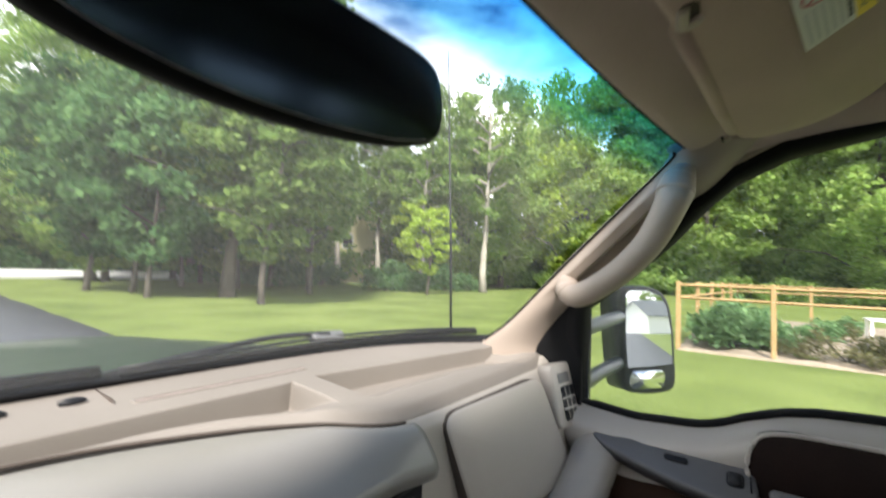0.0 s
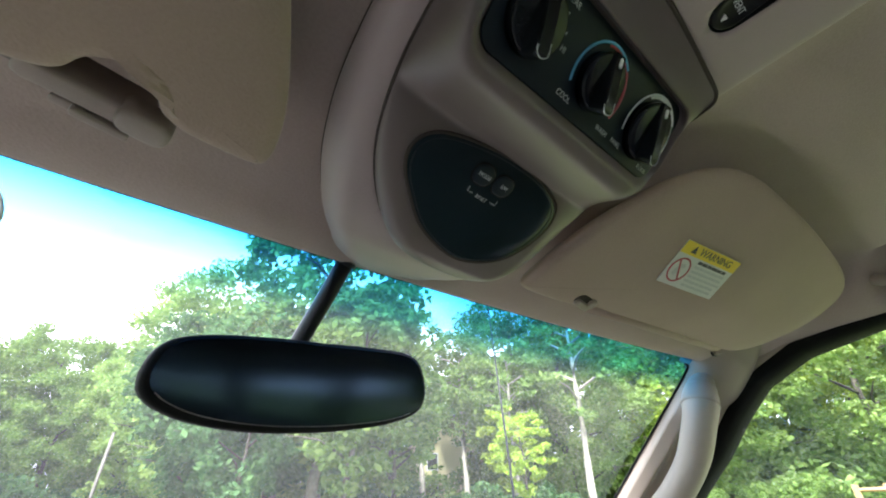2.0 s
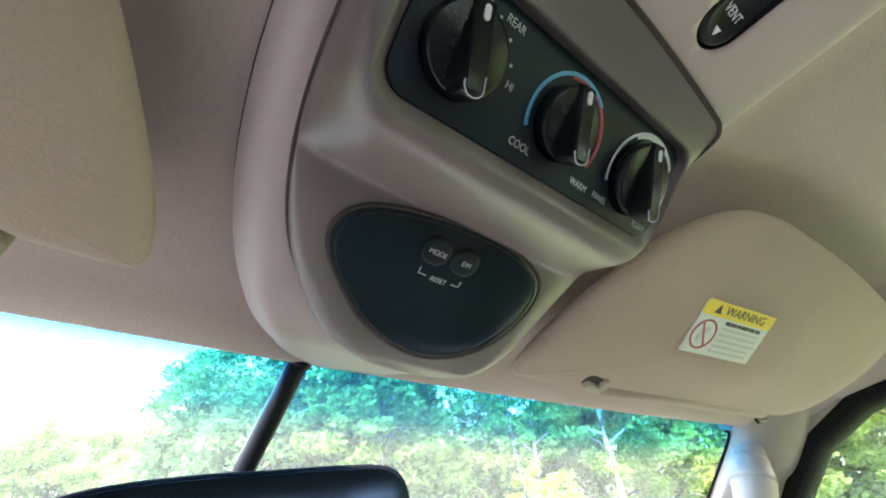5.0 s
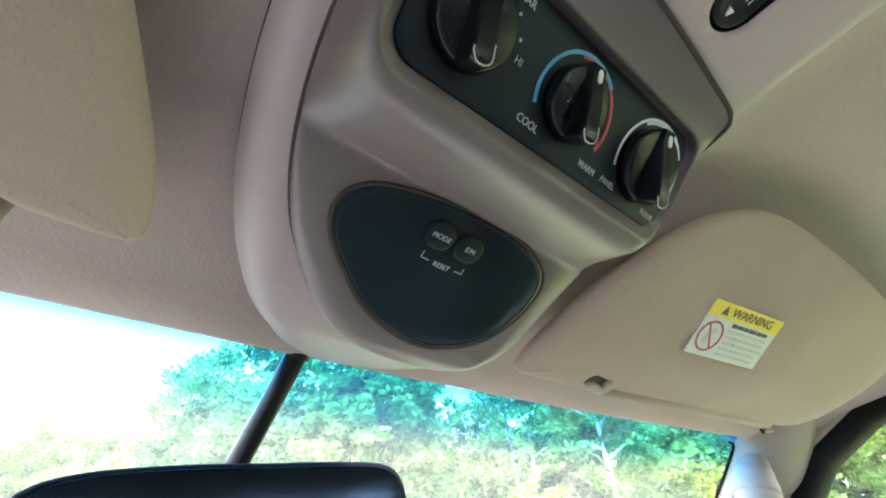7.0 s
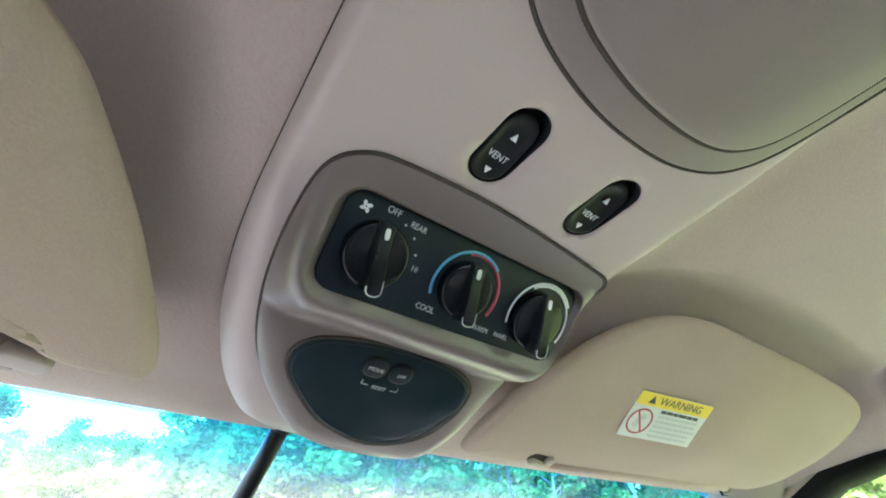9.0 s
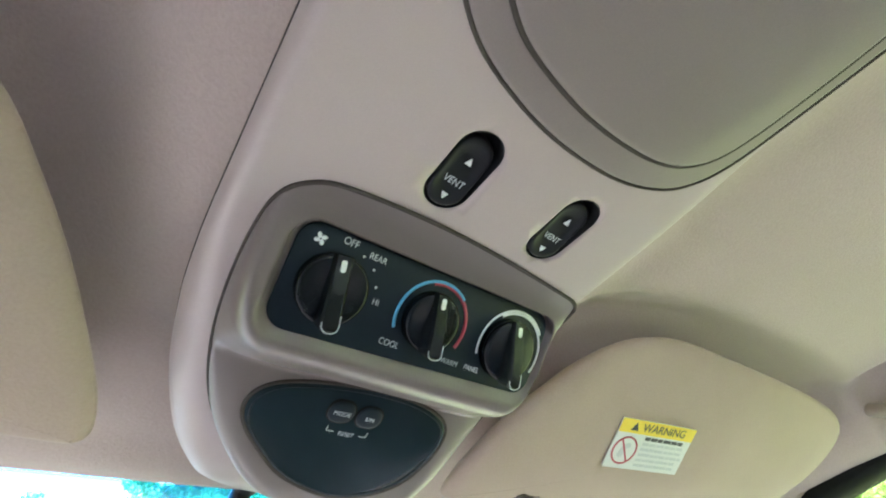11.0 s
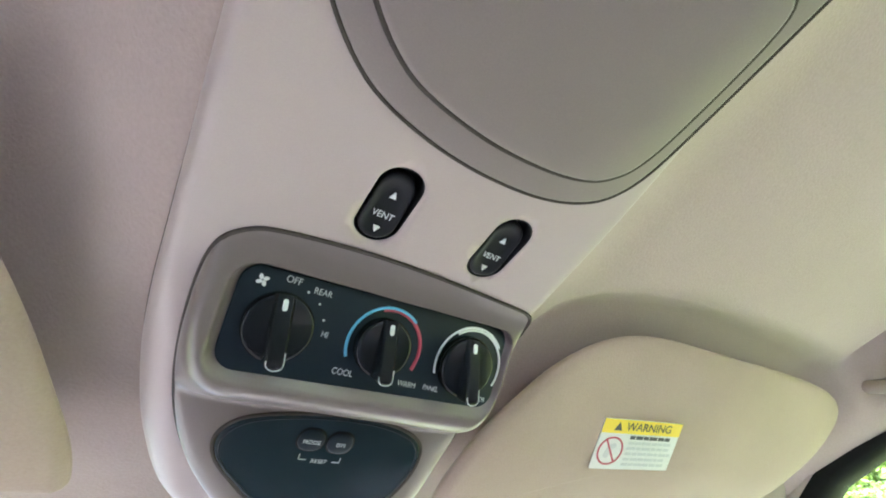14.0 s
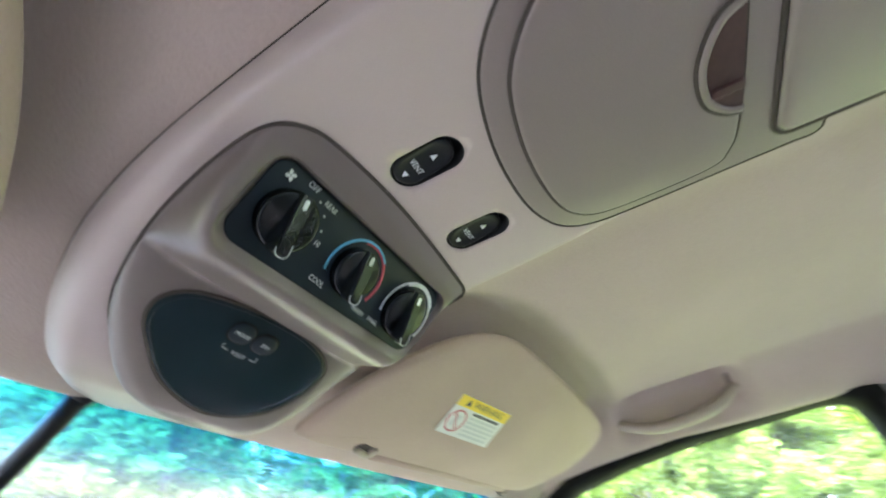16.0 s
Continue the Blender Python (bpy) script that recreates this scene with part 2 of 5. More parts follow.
SIDING_Y = surface("cream_siding", (0.62, 0.55, 0.30), (0.72, 0.64, 0.38), 0.6, 6, 0.6, 0.1, dist=0.01)
ROOF = surface("grey_shingles", (0.16, 0.17, 0.18), (0.24, 0.25, 0.26), 0.85, 14, 1.5, 0.5, dist=0.02)
POLEW = surface("weathered_pole", (0.11, 0.10, 0.09), (0.17, 0.155, 0.14), 0.9, 20, 2, 0.4, dist=0.01)
WOODCHAIR = surface("stained_chair_wood", (0.28, 0.11, 0.05), (0.36, 0.16, 0.07), 0.6, 60, 6, 0.2, dist=0.002)
WHITEP = surface("white_painted_metal", (0.70, 0.70, 0.70), (0.80, 0.80, 0.80), 0.5, 60, 6, 0.05)


# ---- mesh helpers ----
def mesh_of(name, bm, smooth=True):
    bmesh.ops.recalc_face_normals(bm, faces=bm.faces)
    me = bpy.data.meshes.new(name)
    bm.to_mesh(me)
    bm.free()
    if smooth:
        for p in me.polygons:
            p.use_smooth = True
    return me


def part(name, bm, material, parent=None, label="", smooth=True, bevel=0.0, segs=2):
    ob = new(name, mesh_of(name, bm, smooth) if isinstance(bm, bmesh.types.BMesh) else bm)
    ob.data.materials.clear()
    ob.data.materials.append(material)
    if parent is not None:
        ob.parent = parent
    if label:
        ob["label"] = label
    if bevel:
        b = ob.modifiers.new("bevel", "BEVEL")
        b.width, b.segments, b.limit_method, b.angle_limit = bevel, segs, "ANGLE", radians(35)
    if smooth:
        e = ob.modifiers.new("normals", "WEIGHTED_NORMAL") if bevel else None
        if e:
            e.keep_sharp = True
    return ob


def thing(name, at=(0, 0, 0), label="", category="", group="", kind=""):
    ob = new(name)
    ob.empty_display_size = 0.05
    ob.location = at
    return tagged(ob, label, category, group, kind)


def grid(fn, nu, nv, thick=None, uv=False):
    """A sheet from fn(u, v) with u, v in 0..1; thick: a vector by which a second skin is set off, closed at the rim."""
    bm = bmesh.new()
    top = [[bm.verts.new(fn(i / nu, j / nv)) for j in range(nv + 1)] for i in range(nu + 1)]
    lay = bm.loops.layers.uv.new("uv") if uv else None
    def quad(a, b, c, d):
        try:
            return bm.faces.new((a, b, c, d))
        except ValueError:
            return None
    for i in range(nu):
        for j in range(nv):
            f = quad(top[i][j], top[i + 1][j], top[i + 1][j + 1], top[i][j + 1])
            if f and lay:
                for lp, (a, b) in zip(f.loops, ((i, j), (i + 1, j), (i + 1, j + 1), (i, j + 1))):
                    lp[lay].uv = (a / nu, b / nv)
    if thick is not None:
        t = Vector(thick)
        bot = [[bm.verts.new(v.co + t) for v in row] for row in top]
        for i in range(nu):
            for j in range(nv):
                quad(bot[i][j], bot[i][j + 1], bot[i + 1][j + 1], bot[i + 1][j])
        for i in range(nu):
            quad(top[i][0], bot[i][0], bot[i + 1][0], top[i + 1][0])
            quad(top[i][nv], top[i + 1][nv], bot[i + 1][nv], bot[i][nv])
        for j in range(nv):
            quad(top[0][j], top[0][j + 1], bot[0][j + 1], bot[0][j])
            quad(top[nu][j], bot[nu][j], bot[nu][j + 1], top[nu][j + 1])
    return bm


def smooth_pts(pts, n=8, closed=False):
    """Catmull-Rom through the points."""
    P = [Vector(p) for p in pts]
    out, m = [], len(P)
    for i in range(m if closed else m - 1):
        a, b = P[i], P[(i + 1) % m]
        p = P[i - 1] if (closed or i > 0) else a * 2 - b
        q = P[(i + 2) % m] if (closed or i + 2 < m) else b * 2 - a
        for k in range(n):
            t = k / n
            out.append(0.5 * ((2 * a) + (b - p) * t + (2 * p - 5 * a + 4 * b - q) * t * t + (3 * a - p - 3 * b + q) * t ** 3))
    if not closed:
        out.append(P[-1])
    return out


def tube(path, radius, sides=12, flat=1.0, up=(0, 0, 1), bm=None, caps=True):
    """A tube along the points; radius: a number or one for each point; flat squeezes it along up."""
    bm = bm or bmesh.new()
    P = [Vector(p) for p in path]
    rad = radius if isinstance(radius, (list, tuple)) else [radius] * len(P)
    rings = []
    for i, p in enumerate(P):
        d = (P[min(i + 1, len(P) - 1)] - P[max(i - 1, 0)]).normalized()
        s = d.cross(Vector(up))
        s = s.normalized() if s.length > 1e-4 else d.orthogonal().normalized()
        t = s.cross(d)
        rings.append([bm.verts.new(p + rad[i] * (math.cos(a) * s + flat * math.sin(a) * t)) for a in (2 * math.pi * k / sides for k in range(sides))])
    for a, b in zip(rings, rings[1:]):
        for k in range(sides):
            bm.faces.new((a[k], a[(k + 1) % sides], b[(k + 1) % sides], b[k]))
    if caps:
        bm.faces.new(rings[0][::-1])
        bm.faces.new(rings[-1])
    return bm


def slab(outline, m, depth, dome=0.0, edge=0.0, rings=3):
    """A plate from a flat outline (x, y), laid by the matrix m: face at z = 0 looking to +z, depth below it; dome raises its middle; edge rounds its rim."""
    bm = bmesh.new()
    pts = [Vector((p[0], p[1], 0)) for p in outline]
    c = sum(pts, Vector()) / len(pts)
    loops = []
    back = [bm.verts.new(m @ (p - Vector((0, 0, depth)))) for p in pts]
    loops.append(back)
    def inset(d, z):
        row = []
        n = len(pts)
        for i, p in enumerate(pts):
            t = (pts[(i + 1) % n] - pts[i - 1])
            nrm = Vector((-t.y, t.x, 0)).normalized()
            row.append(bm.verts.new(m @ (p + nrm * d * turn + Vector((0, 0, z)))))
        return row
    area = sum(pts[k].x * pts[(k + 1) % len(pts)].y - pts[(k + 1) % len(pts)].x * pts[k].y for k in range(len(pts)))
    turn = 1 if area > 0 else -1
    if edge:
        for k in range(rings + 1):
            a = math.pi / 2 * k / rings
            loops.append(inset(edge * (1 - math.cos(a)), -edge + edge * math.sin(a)))
    else:
        loops.append(inset(0, 0))
    last = loops[-1]
    if dome:
        base = [v.co.copy() for v in last]
        mid = m @ c
        nz = (m.to_3x3() @ Vector((0, 0, 1))).normalized()
        for f in (0.25, 0.5, 0.75):
            loops.append([bm.verts.new(b.lerp(mid, f) + nz * dome * (1 - (1 - f) ** 2)) for b in base])
        tip = bm.verts.new(mid + nz * dome)
    n = len(pts)
    for a, b in zip(loops, loops[1:]):
        for k in range(n):
            bm.faces.new((a[k], a[(k + 1) % n], b[(k + 1) % n], b[k]))
    bm.faces.new(back[::-1])
    if dome:
        for k in range(n):
            bm.faces.new((loops[-1][k], loops[-1][(k + 1) % n], tip))
    else:
        bm.faces.new(loops[-1])
    return bm


def rrect(w, h, r, n=5, cx=0.0, cy=0.0):
    out = []
    for sx, sy, a0 in ((1, 1, 0), (-1, 1, 90), (-1, -1, 180), (1, -1, 270)):
        for k in range(n + 1):
            a = radians(a0 + 90 * k / n)
            out.append((cx + sx * (w / 2 - r) + r * math.cos(a), cy + sy * (h / 2 - r) + r * math.sin(a)))
    return out


def ellipse(rx, ry, n=28, cx=0.0, cy=0.0):
    return [(cx + rx * math.cos(2 * math.pi * k / n), cy + ry * math.sin(2 * math.pi * k / n)) for k in range(n)]


def box(x0, x1, y0, y1, z0, z1, bm=None):
    bm = bm or bmesh.new()
    v = [bm.verts.new((x, y, z)) for x in (x0, x1) for y in (y0, y1) for z in (z0, z1)]
    for f in ((0, 1, 3, 2), (4, 6, 7, 5), (0, 4, 5, 1), (2, 3, 7, 6), (0, 2, 6, 4), (1, 5, 7, 3)):
        bm.faces.new([v[i] for i in f])
    return bm


def sstep(a, b, x):
    t = min(1.0, max(0.0, (x - a) / (b - a)))
    return t * t * (3 - 2 * t)


def interp(x, table):
    if x <= table[0][0]:
        return table[0][1]
    for (a, p), (b, q) in zip(table, table[1:]):
        if x <= b:
            t = (x - a) / (b - a)
            return p + (q - p) * t
    return table[-1][1]


def frame_on(origin, right, normal):
    """A matrix whose x runs along right and whose z along normal."""
    z = Vector(normal).normalized()
    x = Vector(right) - z * Vector(right).dot(z)
    x.normalize()
    y = z.cross(x)
    m = Matrix((x, y, z)).transposed().to_4x4()
    m.translation = origin
    return m


def lettering(text, size, m, material, parent, name="lettering", spin=0.0, squeeze=1.0):
    cu = bpy.data.curves.new(name, "FONT")
    cu.body, cu.size, cu.align_x, cu.align_y, cu.extrude = text, size, "CENTER", "CENTER", 0.00008
    tmp = bpy.data.objects.new("tmp", cu)
    scene.collection.objects.link(tmp)
    me = bpy.data.meshes.new_from_object(tmp.evaluated_get(bpy.context.evaluated_depsgraph_get()))
    bpy.data.objects.remove(tmp)
    me.transform(m @ pose(0, 0, 0.0002, 0, 0, spin) @ Matrix.Diagonal((squeeze, 1, 1, 1)))
    return part(name, me, material, parent, smooth=False)


def arc_band(m, r0, r1, a0, a1, z, n=24):
    bm = bmesh.new()
    rows = []
    for k in range(n + 1):
        a = radians(a0 + (a1 - a0) * k / n)
        rows.append([bm.verts.new(m @ Vector((r * math.cos(a), r * math.sin(a), h))) for r, h in ((r0, 0), (r0, z), (r1, z), (r1, 0))])
    for a, b in zip(rows, rows[1:]):
        for i in range(3):
            bm.faces.new((a[i], a[i + 1], b[i + 1], b[i]))
    return bm


# ---- cabin shell ----
def y_top(x):
    return 0.273 - 0.075 * x - 0.075 * x * x


def y_bot(x):
    return 0.745 - 0.55 * abs(x) ** 4


Z_TOP, Z_BOT = 1.760, 1.388


POCKET_BACK = [(0.100, 0.0850), (0.135, 0.0560), (0.149, 0.0360), (0.167, 0.0140), (0.194, -0.0070), (0.230, -0.0250), (0.274, -0.0370), (0.334, -0.0450), (0.424, -0.0530), (0.558, -0.0570), (0.700, -0.0500)]


def roof_z(x, y):
    base = interp(y, [(-1.4, 1.835), (-0.42, 1.826), (-0.14, 1.816), (0.0, 1.803), (0.10, 1.789), (0.20, 1.772), (0.28, 1.762)])
    a = abs(x)
    hump = (0.038 * sstep(0.050, 0.180, a) if x > 0 else 0.072 * sstep(0.112, 0.220, a)) * (1 - sstep(0.60, 0.735, a)) * (1 - sstep(0.0, 0.19, y))
    # shallow pocket into which the folded visor tucks
    if x > 0.09:
        hump += 0.018 * sstep(0.10, 0.17, x) * (1 - sstep(0.62, 0.70, x)) * sstep(-0.034, 0.016, y - interp(x, POCKET_BACK)) * (1 - sstep(0.08, 0.15, y))
    # finger scoop behind the roof grip
    scoop = sstep(0.606, 0.662, x) * (1 - sstep(0.690, 0.714, x)) * sstep(-0.300, -0.235, y) * (1 - sstep(-0.105, -0.045, y))
    return base + hump - 0.022 * sstep(0.60, 0.74, a) + 0.046 * scoop


def headliner_fn(u, v):
    x = -0.74 + 1.48 * u
    front = y_top(x) if abs(x) < 0.66 else y_top(math.copysign(0.66, x)) - 1.1 * (abs(x) - 0.66)
    s = v * v * 0.55 + v * 0.45
    y = front + (-1.4 - front) * s
    z = roof_z(x, y)
    z = Z_TOP + (z - Z_TOP) * sstep(0.0, 0.06, front - y) if y > front - 0.06 else z
    return (x, y, z)


ceiling = part("ceiling", grid(headliner_fn, 240, 200, (0, 0, 0.025)), HEADLINER)
tagged(ceiling, "tan woven cloth headliner curving down to the windshield", "ceiling", kind="structure")


def glass_fn(u, v):
    xb, xt = -0.745 + 1.49 * u, -0.70 + 1.40 * u
    b, t = Vector((xb, y_bot(xb), Z_BOT)), Vector((xt, y_top(xt) + 0.004, Z_TOP + 0.006))
    p = b.lerp(t, v)
    return p + Vector((0, 0.026, 0.032)) * (4 * v * (1 - v) if v > 0 else 0)


window_1 = part("window_1", grid(glass_fn, 40, 30, uv=True), WINDSHIELD)
window_1.visible_shadow = False
tagged(window_1, "clear curved windshield with a blue shade band along its top", "windshield", kind="structure")
# black frit line round the glass
frit = bmesh.new()
for pts in ([Vector(glass_fn(i / 40, 1.0)) + Vector((0, 0.002, -0.001)) for i in range(41)],
            smooth_pts([(0.655, 0.214, 1.760), (0.666, 0.220, 1.748), (0.678, 0.302, 1.669), (0.688, 0.406, 1.567), (0.695, 0.526, 1.443), (0.698, 0.591, 1.392)], 6)):
    tube(pts, 0.0020, 6, bm=frit)
seal = part("trim", frit, RUBBER)
tagged(seal, "thin black rubber edging round the windshield glass", "seal", kind="structure")


# ---- right windshield pillar with its trim ----
def pillar(sign):
    inner = smooth_pts([(0.652, 0.215, 1.772), (0.668, 0.218, 1.752), (0.680, 0.301, 1.671), (0.690, 0.405, 1.569), (0.697, 0.525, 1.445), (0.700, 0.590, 1.392), (0.702, 0.62, 1.36)], 6)
    outer = smooth_pts([(0.700, 0.095, 1.778), (0.722, 0.135, 1.735), (0.735, 0.205, 1.660), (0.744, 0.300, 1.565), (0.748, 0.400, 1.490), (0.750, 0.468, 1.400), (0.750, 0.48, 1.35)], 6)
    n = len(inner) - 1

    def fn(u, v):
        k = round(u * n)
        a, b = inner[k], outer[k]
        p = a.lerp(b, v)
        bul = math.sin(math.pi * min(1, max(0, v))) ** 0.7
        slot = sstep(1.515, 1.535, p.z) * (1 - sstep(1.685, 1.71, p.z)) * (sign > 0)
        bul += slot * (1.25 * sstep(0.02, 0.16, v) * (1 - sstep(0.36, 0.44, v)) - bul * 0.85)
        p += Vector((-0.022 * bul, -0.012 * bul, 0))
        return (sign * p.x, p.y + (0.03 * (1 - sign) / 2), p.z)
    return grid(fn, n, 40, (0.02 * sign, 0.012, 0.0))


trim_pillar = part("trim_pillar", pillar(1), TRIM)
tagged(trim_pillar, "tan moulded plastic trim on the windshield pillar", "pillar trim", kind="structure")
trim_pillar_far = part("trim_pillar", pillar(-1), TRIM)
tagged(trim_pillar_far, "tan moulded plastic trim on the other windshield pillar", "pillar trim", kind="structure")

# grab handle on the pillar
handle = thing("grab_handle", (0, 0, 0), "tan padded plastic grab handle on the windshield pillar", "handle")
grip_path = smooth_pts([(0.690, 0.196, 1.748), (0.668, 0.208, 1.712), (0.653, 0.216, 1.672), (0.651, 0.246, 1.609), (0.653, 0.289, 1.560), (0.657, 0.336, 1.524), (0.665, 0.374, 1.506), (0.676, 0.394, 1.514), (0.686, 0.404, 1.538)], 6)
rads = [interp(i / (len(grip_path) - 1), [(0, 0.014), (0.10, 0.026), (0.22, 0.032), (0.4, 0.028), (0.62, 0.0265), (0.78, 0.027), (0.9, 0.026), (1, 0.016)]) for i in range(len(grip_path))]
part("grip", tube(grip_path, rads, 16, 0.85), TRIM, handle)
for i, j in ((5, 11), (len(grip_path) - 9, len(grip_path) - 4)):
    part("screw_cover", tube(grip_path[i:j], [r + 0.0008 for r in rads[i:j]], 16, 0.85), TRIM, handle)

# ---- dashboard ----
dashboard = thing("dashboard", (0, 0, 0), "tan and grey vinyl dashboard with open trays along its top", "dashboard")


def seam_y(x):
    return sum(interp(x + 0.025 * k / 4, SEAM) for k in range(-4, 5)) / 9


SEAM = [(-0.75, 0.60), (-0.25, 0.618), (-0.12, 0.615), (-0.06, 0.611), (0.0, 0.599), (0.06, 0.577), (0.10, 0.560), (0.14, 0.540), (0.18, 0.514), (0.21, 0.491), (0.235, 0.472), (0.26, 0.463), (0.34, 0.460), (0.60, 0.460), (0.70, 0.460), (0.75, 0.468)]


def wall_y(x):
    """The far wall of the trays."""
    return 0.622 + 0.006 * sstep(0.20, 0.26, x) - 0.13 * max(0.0, x - 0.25)


def pad_z(x, y):
    z = interp(y, [(0.44, 1.355), (0.47, 1.366), (0.51, 1.374), (0.60, 1.380), (0.745, 1.388)])
    z += 0.004 * sstep(0.66, 0.75, x)
    # first tray, deep, ending at a divider
    s = seam_y(x)
    d1 = sstep(-0.60, -0.56, x) * (1 - sstep(0.219, 0.224, x)) * sstep(max(s, 0.515), 0.624, y) * (1 - sstep(wall_y(x), wall_y(x) + 0.0025, y))
    z -= (0.024 + 0.014 * sstep(-0.10, 0.20, x)) * d1
    # second tray, running out towards the pillar
    d2 = sstep(0.262, 0.268, x) * (1 - sstep(0.66, 0.74, x)) * sstep(0.505, 0.585, y + 0.05 * sstep(0.45, 0.74, x)) * (1 - sstep(wall_y(x), wall_y(x) + 0.0025, y))
    z -= 0.031 * d2
    return z


def pad_fn(u, v):
    x = PAD_X[round(u * (len(PAD_X) - 1))]
    a, w, b = seam_y(x), wall_y(x), y_bot(min(0.72, max(-0.72, x))) + 0.004
    y = a + (w - a) * v / 0.6 if v <= 0.6 else w + 0.0025 * (v - 0.6) / 0.1 if v <= 0.7 else w + 0.0025 + (b - w - 0.0025) * (v - 0.7) / 0.3
    return (x, y, pad_z(x, y) - 0.010 * (1 - sstep(0.0, 0.016, y - a)))


PAD_X = [*np.linspace(-0.75, -0.1, 100), *np.linspace(-0.095, 0.218, 90), *np.linspace(0.219, 0.224, 6), *np.linspace(0.226, 0.261, 10), *np.linspace(0.262, 0.268, 6), *np.linspace(0.272, 0.75, 120)]


part("top_pad", grid(pad_fn, len(PAD_X) - 1, 100, (0, 0.0, -0.045)), DASH, dashboard)
# defroster slots
for x0, x1 in ((-0.34, -0.09), (0.05, 0.275)):
    bm = bmesh.new()
    ring = rrect(x1 - x0, 0.011, 0.0052, 5, (x0 + x1) / 2, 0.668)
    tube([(x, y, pad_z(x, y) + 0.0002) for x, y in ring + ring[:1]], 0.0016, 6, bm=bm, caps=False)
    slot = part("defroster_slot", bm, DASH, dashboard, "narrow defroster slot with a raised rim")
    part("slot_floor", slab(ring, Matrix.Translation((0, 0, pad_z((x0 + x1) / 2, 0.668) + 0.0004)), 0.003), BIN, slot, smooth=False)
for x in (-0.055, 0.006):
    part("sensor", slab(ellipse(0.012, 0.006), Matrix.Translation((x, 0.700, pad_z(x, 0.70) + 0.004)), 0.006, dome=0.003), BLACK, dashboard, "small black sunload sensor")
for x in (0.034, -0.11):
    part("panel_joint", box(x, x + 0.0012, 0.676, 0.738, 1.375, 1.3885), SEAMDARK, dashboard)


# passenger side face rolling down from the pad
def face_fn(u, v):
    x = 0.262 + 0.488 * u
    y0 = seam_y(x)
    wrap = 0.034 * sstep(0.60, 0.70, x) * sstep(0.0, 0.45, v)
    prof = interp(v, [(0, 0.003), (0.012, -0.002), (0.03, -0.007), (0.06, -0.011), (0.10, -0.013), (0.5, -0.021), (0.8, -0.03), (1, -0.01)])
    zt = pad_z(x, y0) - 0.0096 + 0.010 * sstep(0.68, 0.745, x)
    return (x, y0 - wrap + prof, zt + (1.12 - zt) * v)


part("face", grid(face_fn, 80, 100, (0, 0.05, 0)), DASH_GREY, dashboard)
TL, TR, BR, BL = Vector((0.331, 0.4485, 1.347)), Vector((0.634, 0.438, 1.347)), Vector((0.684, 0.385, 1.165)), Vector((0.390, 0.412, 1.160))


def quad_panel(u0, u1, v0, v1, lift, r=0.06, n=40):
    """A rounded panel over the corner points above, lifted towards the cabin."""
    bm = bmesh.new()
    nrm = (TR - TL).cross(BL - TL).normalized()
    if nrm.y > 0:
        nrm = -nrm
    def at(u, v, h):
        return TL.lerp(TR, u).lerp(BL.lerp(BR, u), v) + nrm * (h + 0.006 * math.sin(math.pi * v))
    ring = rrect(u1 - u0, v1 - v0, r, 6, (u0 + u1) / 2, (v0 + v1) / 2)
    cu, cv = (u0 + u1) / 2, (v0 + v1) / 2
    loops = []
    for f, h in ((1.0, -0.02), (1.0, lift * 0.4), (0.99, lift * 0.8), (0.975, lift), (0.7, lift), (0.4, lift)):
        loops.append([bm.verts.new(at(cu + (p[0] - cu) * f, cv + (p[1] - cv) * f, h)) for p in ring])
    for a, b in zip(loops, loops[1:]):
        for k in range(len(ring)):
            bm.faces.new((a[k], a[(k + 1) % len(ring)], b[(k + 1) % len(ring)], b[k]))
    bm.faces.new(loops[-1])
    bm.faces.new(loops[0][::-1])
    return bm


airbag = part("airbag_cover", quad_panel(0, 1, 0, 1, 0.005, 0.12), DASH_GREY, dashboard, "light grey grained airbag cover")
part("joint", quad_panel(-0.0022, 1.0022, -0.004, 1.004, 0.0028, 0.122), SEAMDARK, dashboard, "dark joint round the cover")

# side vent at the dash end
vent_m = frame_on((0.7085, 0.4015, 1.292), (0.98, -0.17, 0), (-0.158, -0.911, 0.237))
vent = part("side_vent", slab(rrect(0.078, 0.122, 0.014), vent_m @ pose(-0.008, 0.014, 0.002), 0.03, edge=0.006), DASH_GREY, dashboard)
part("duct", slab(rrect(0.048, 0.064, 0.004), vent_m @ pose(0, -0.002, 0.0026), 0.01), BLACK, vent, "black vent duct")
part("upper_slot", slab(rrect(0.042, 0.020, 0.003), vent_m @ pose(-0.006, 0.046, 0.0028), 0.01, edge=0.001), DOORGREY, vent, "grey blanked demister slot")
for k in range(2):
    part("louvre", slab(rrect(0.047, 0.0040, 0.0018), vent_m @ pose(0, -0.012 + 0.020 * k, 0.005), 0.004, edge=0.001), DASH_GREY, vent)
for k in range(2):
    part("fin", slab(rrect(0.002, 0.060, 0.001), vent_m @ pose(-0.008 + 0.016 * k, -0.002, 0.0034), 0.004), DASH_GREY, vent)

# lower bolster under the cover
bol = smooth_pts([(0.738, 0.345, 1.216), (0.70, 0.350, 1.188), (0.62, 0.356, 1.143), (0.50, 0.358, 1.085), (0.35, 0.36, 1.05)], 6)
part("bolster", tube(bol, 0.044, 20), DASH_GREY, dashboard, "rounded silver-grey knee bolster")


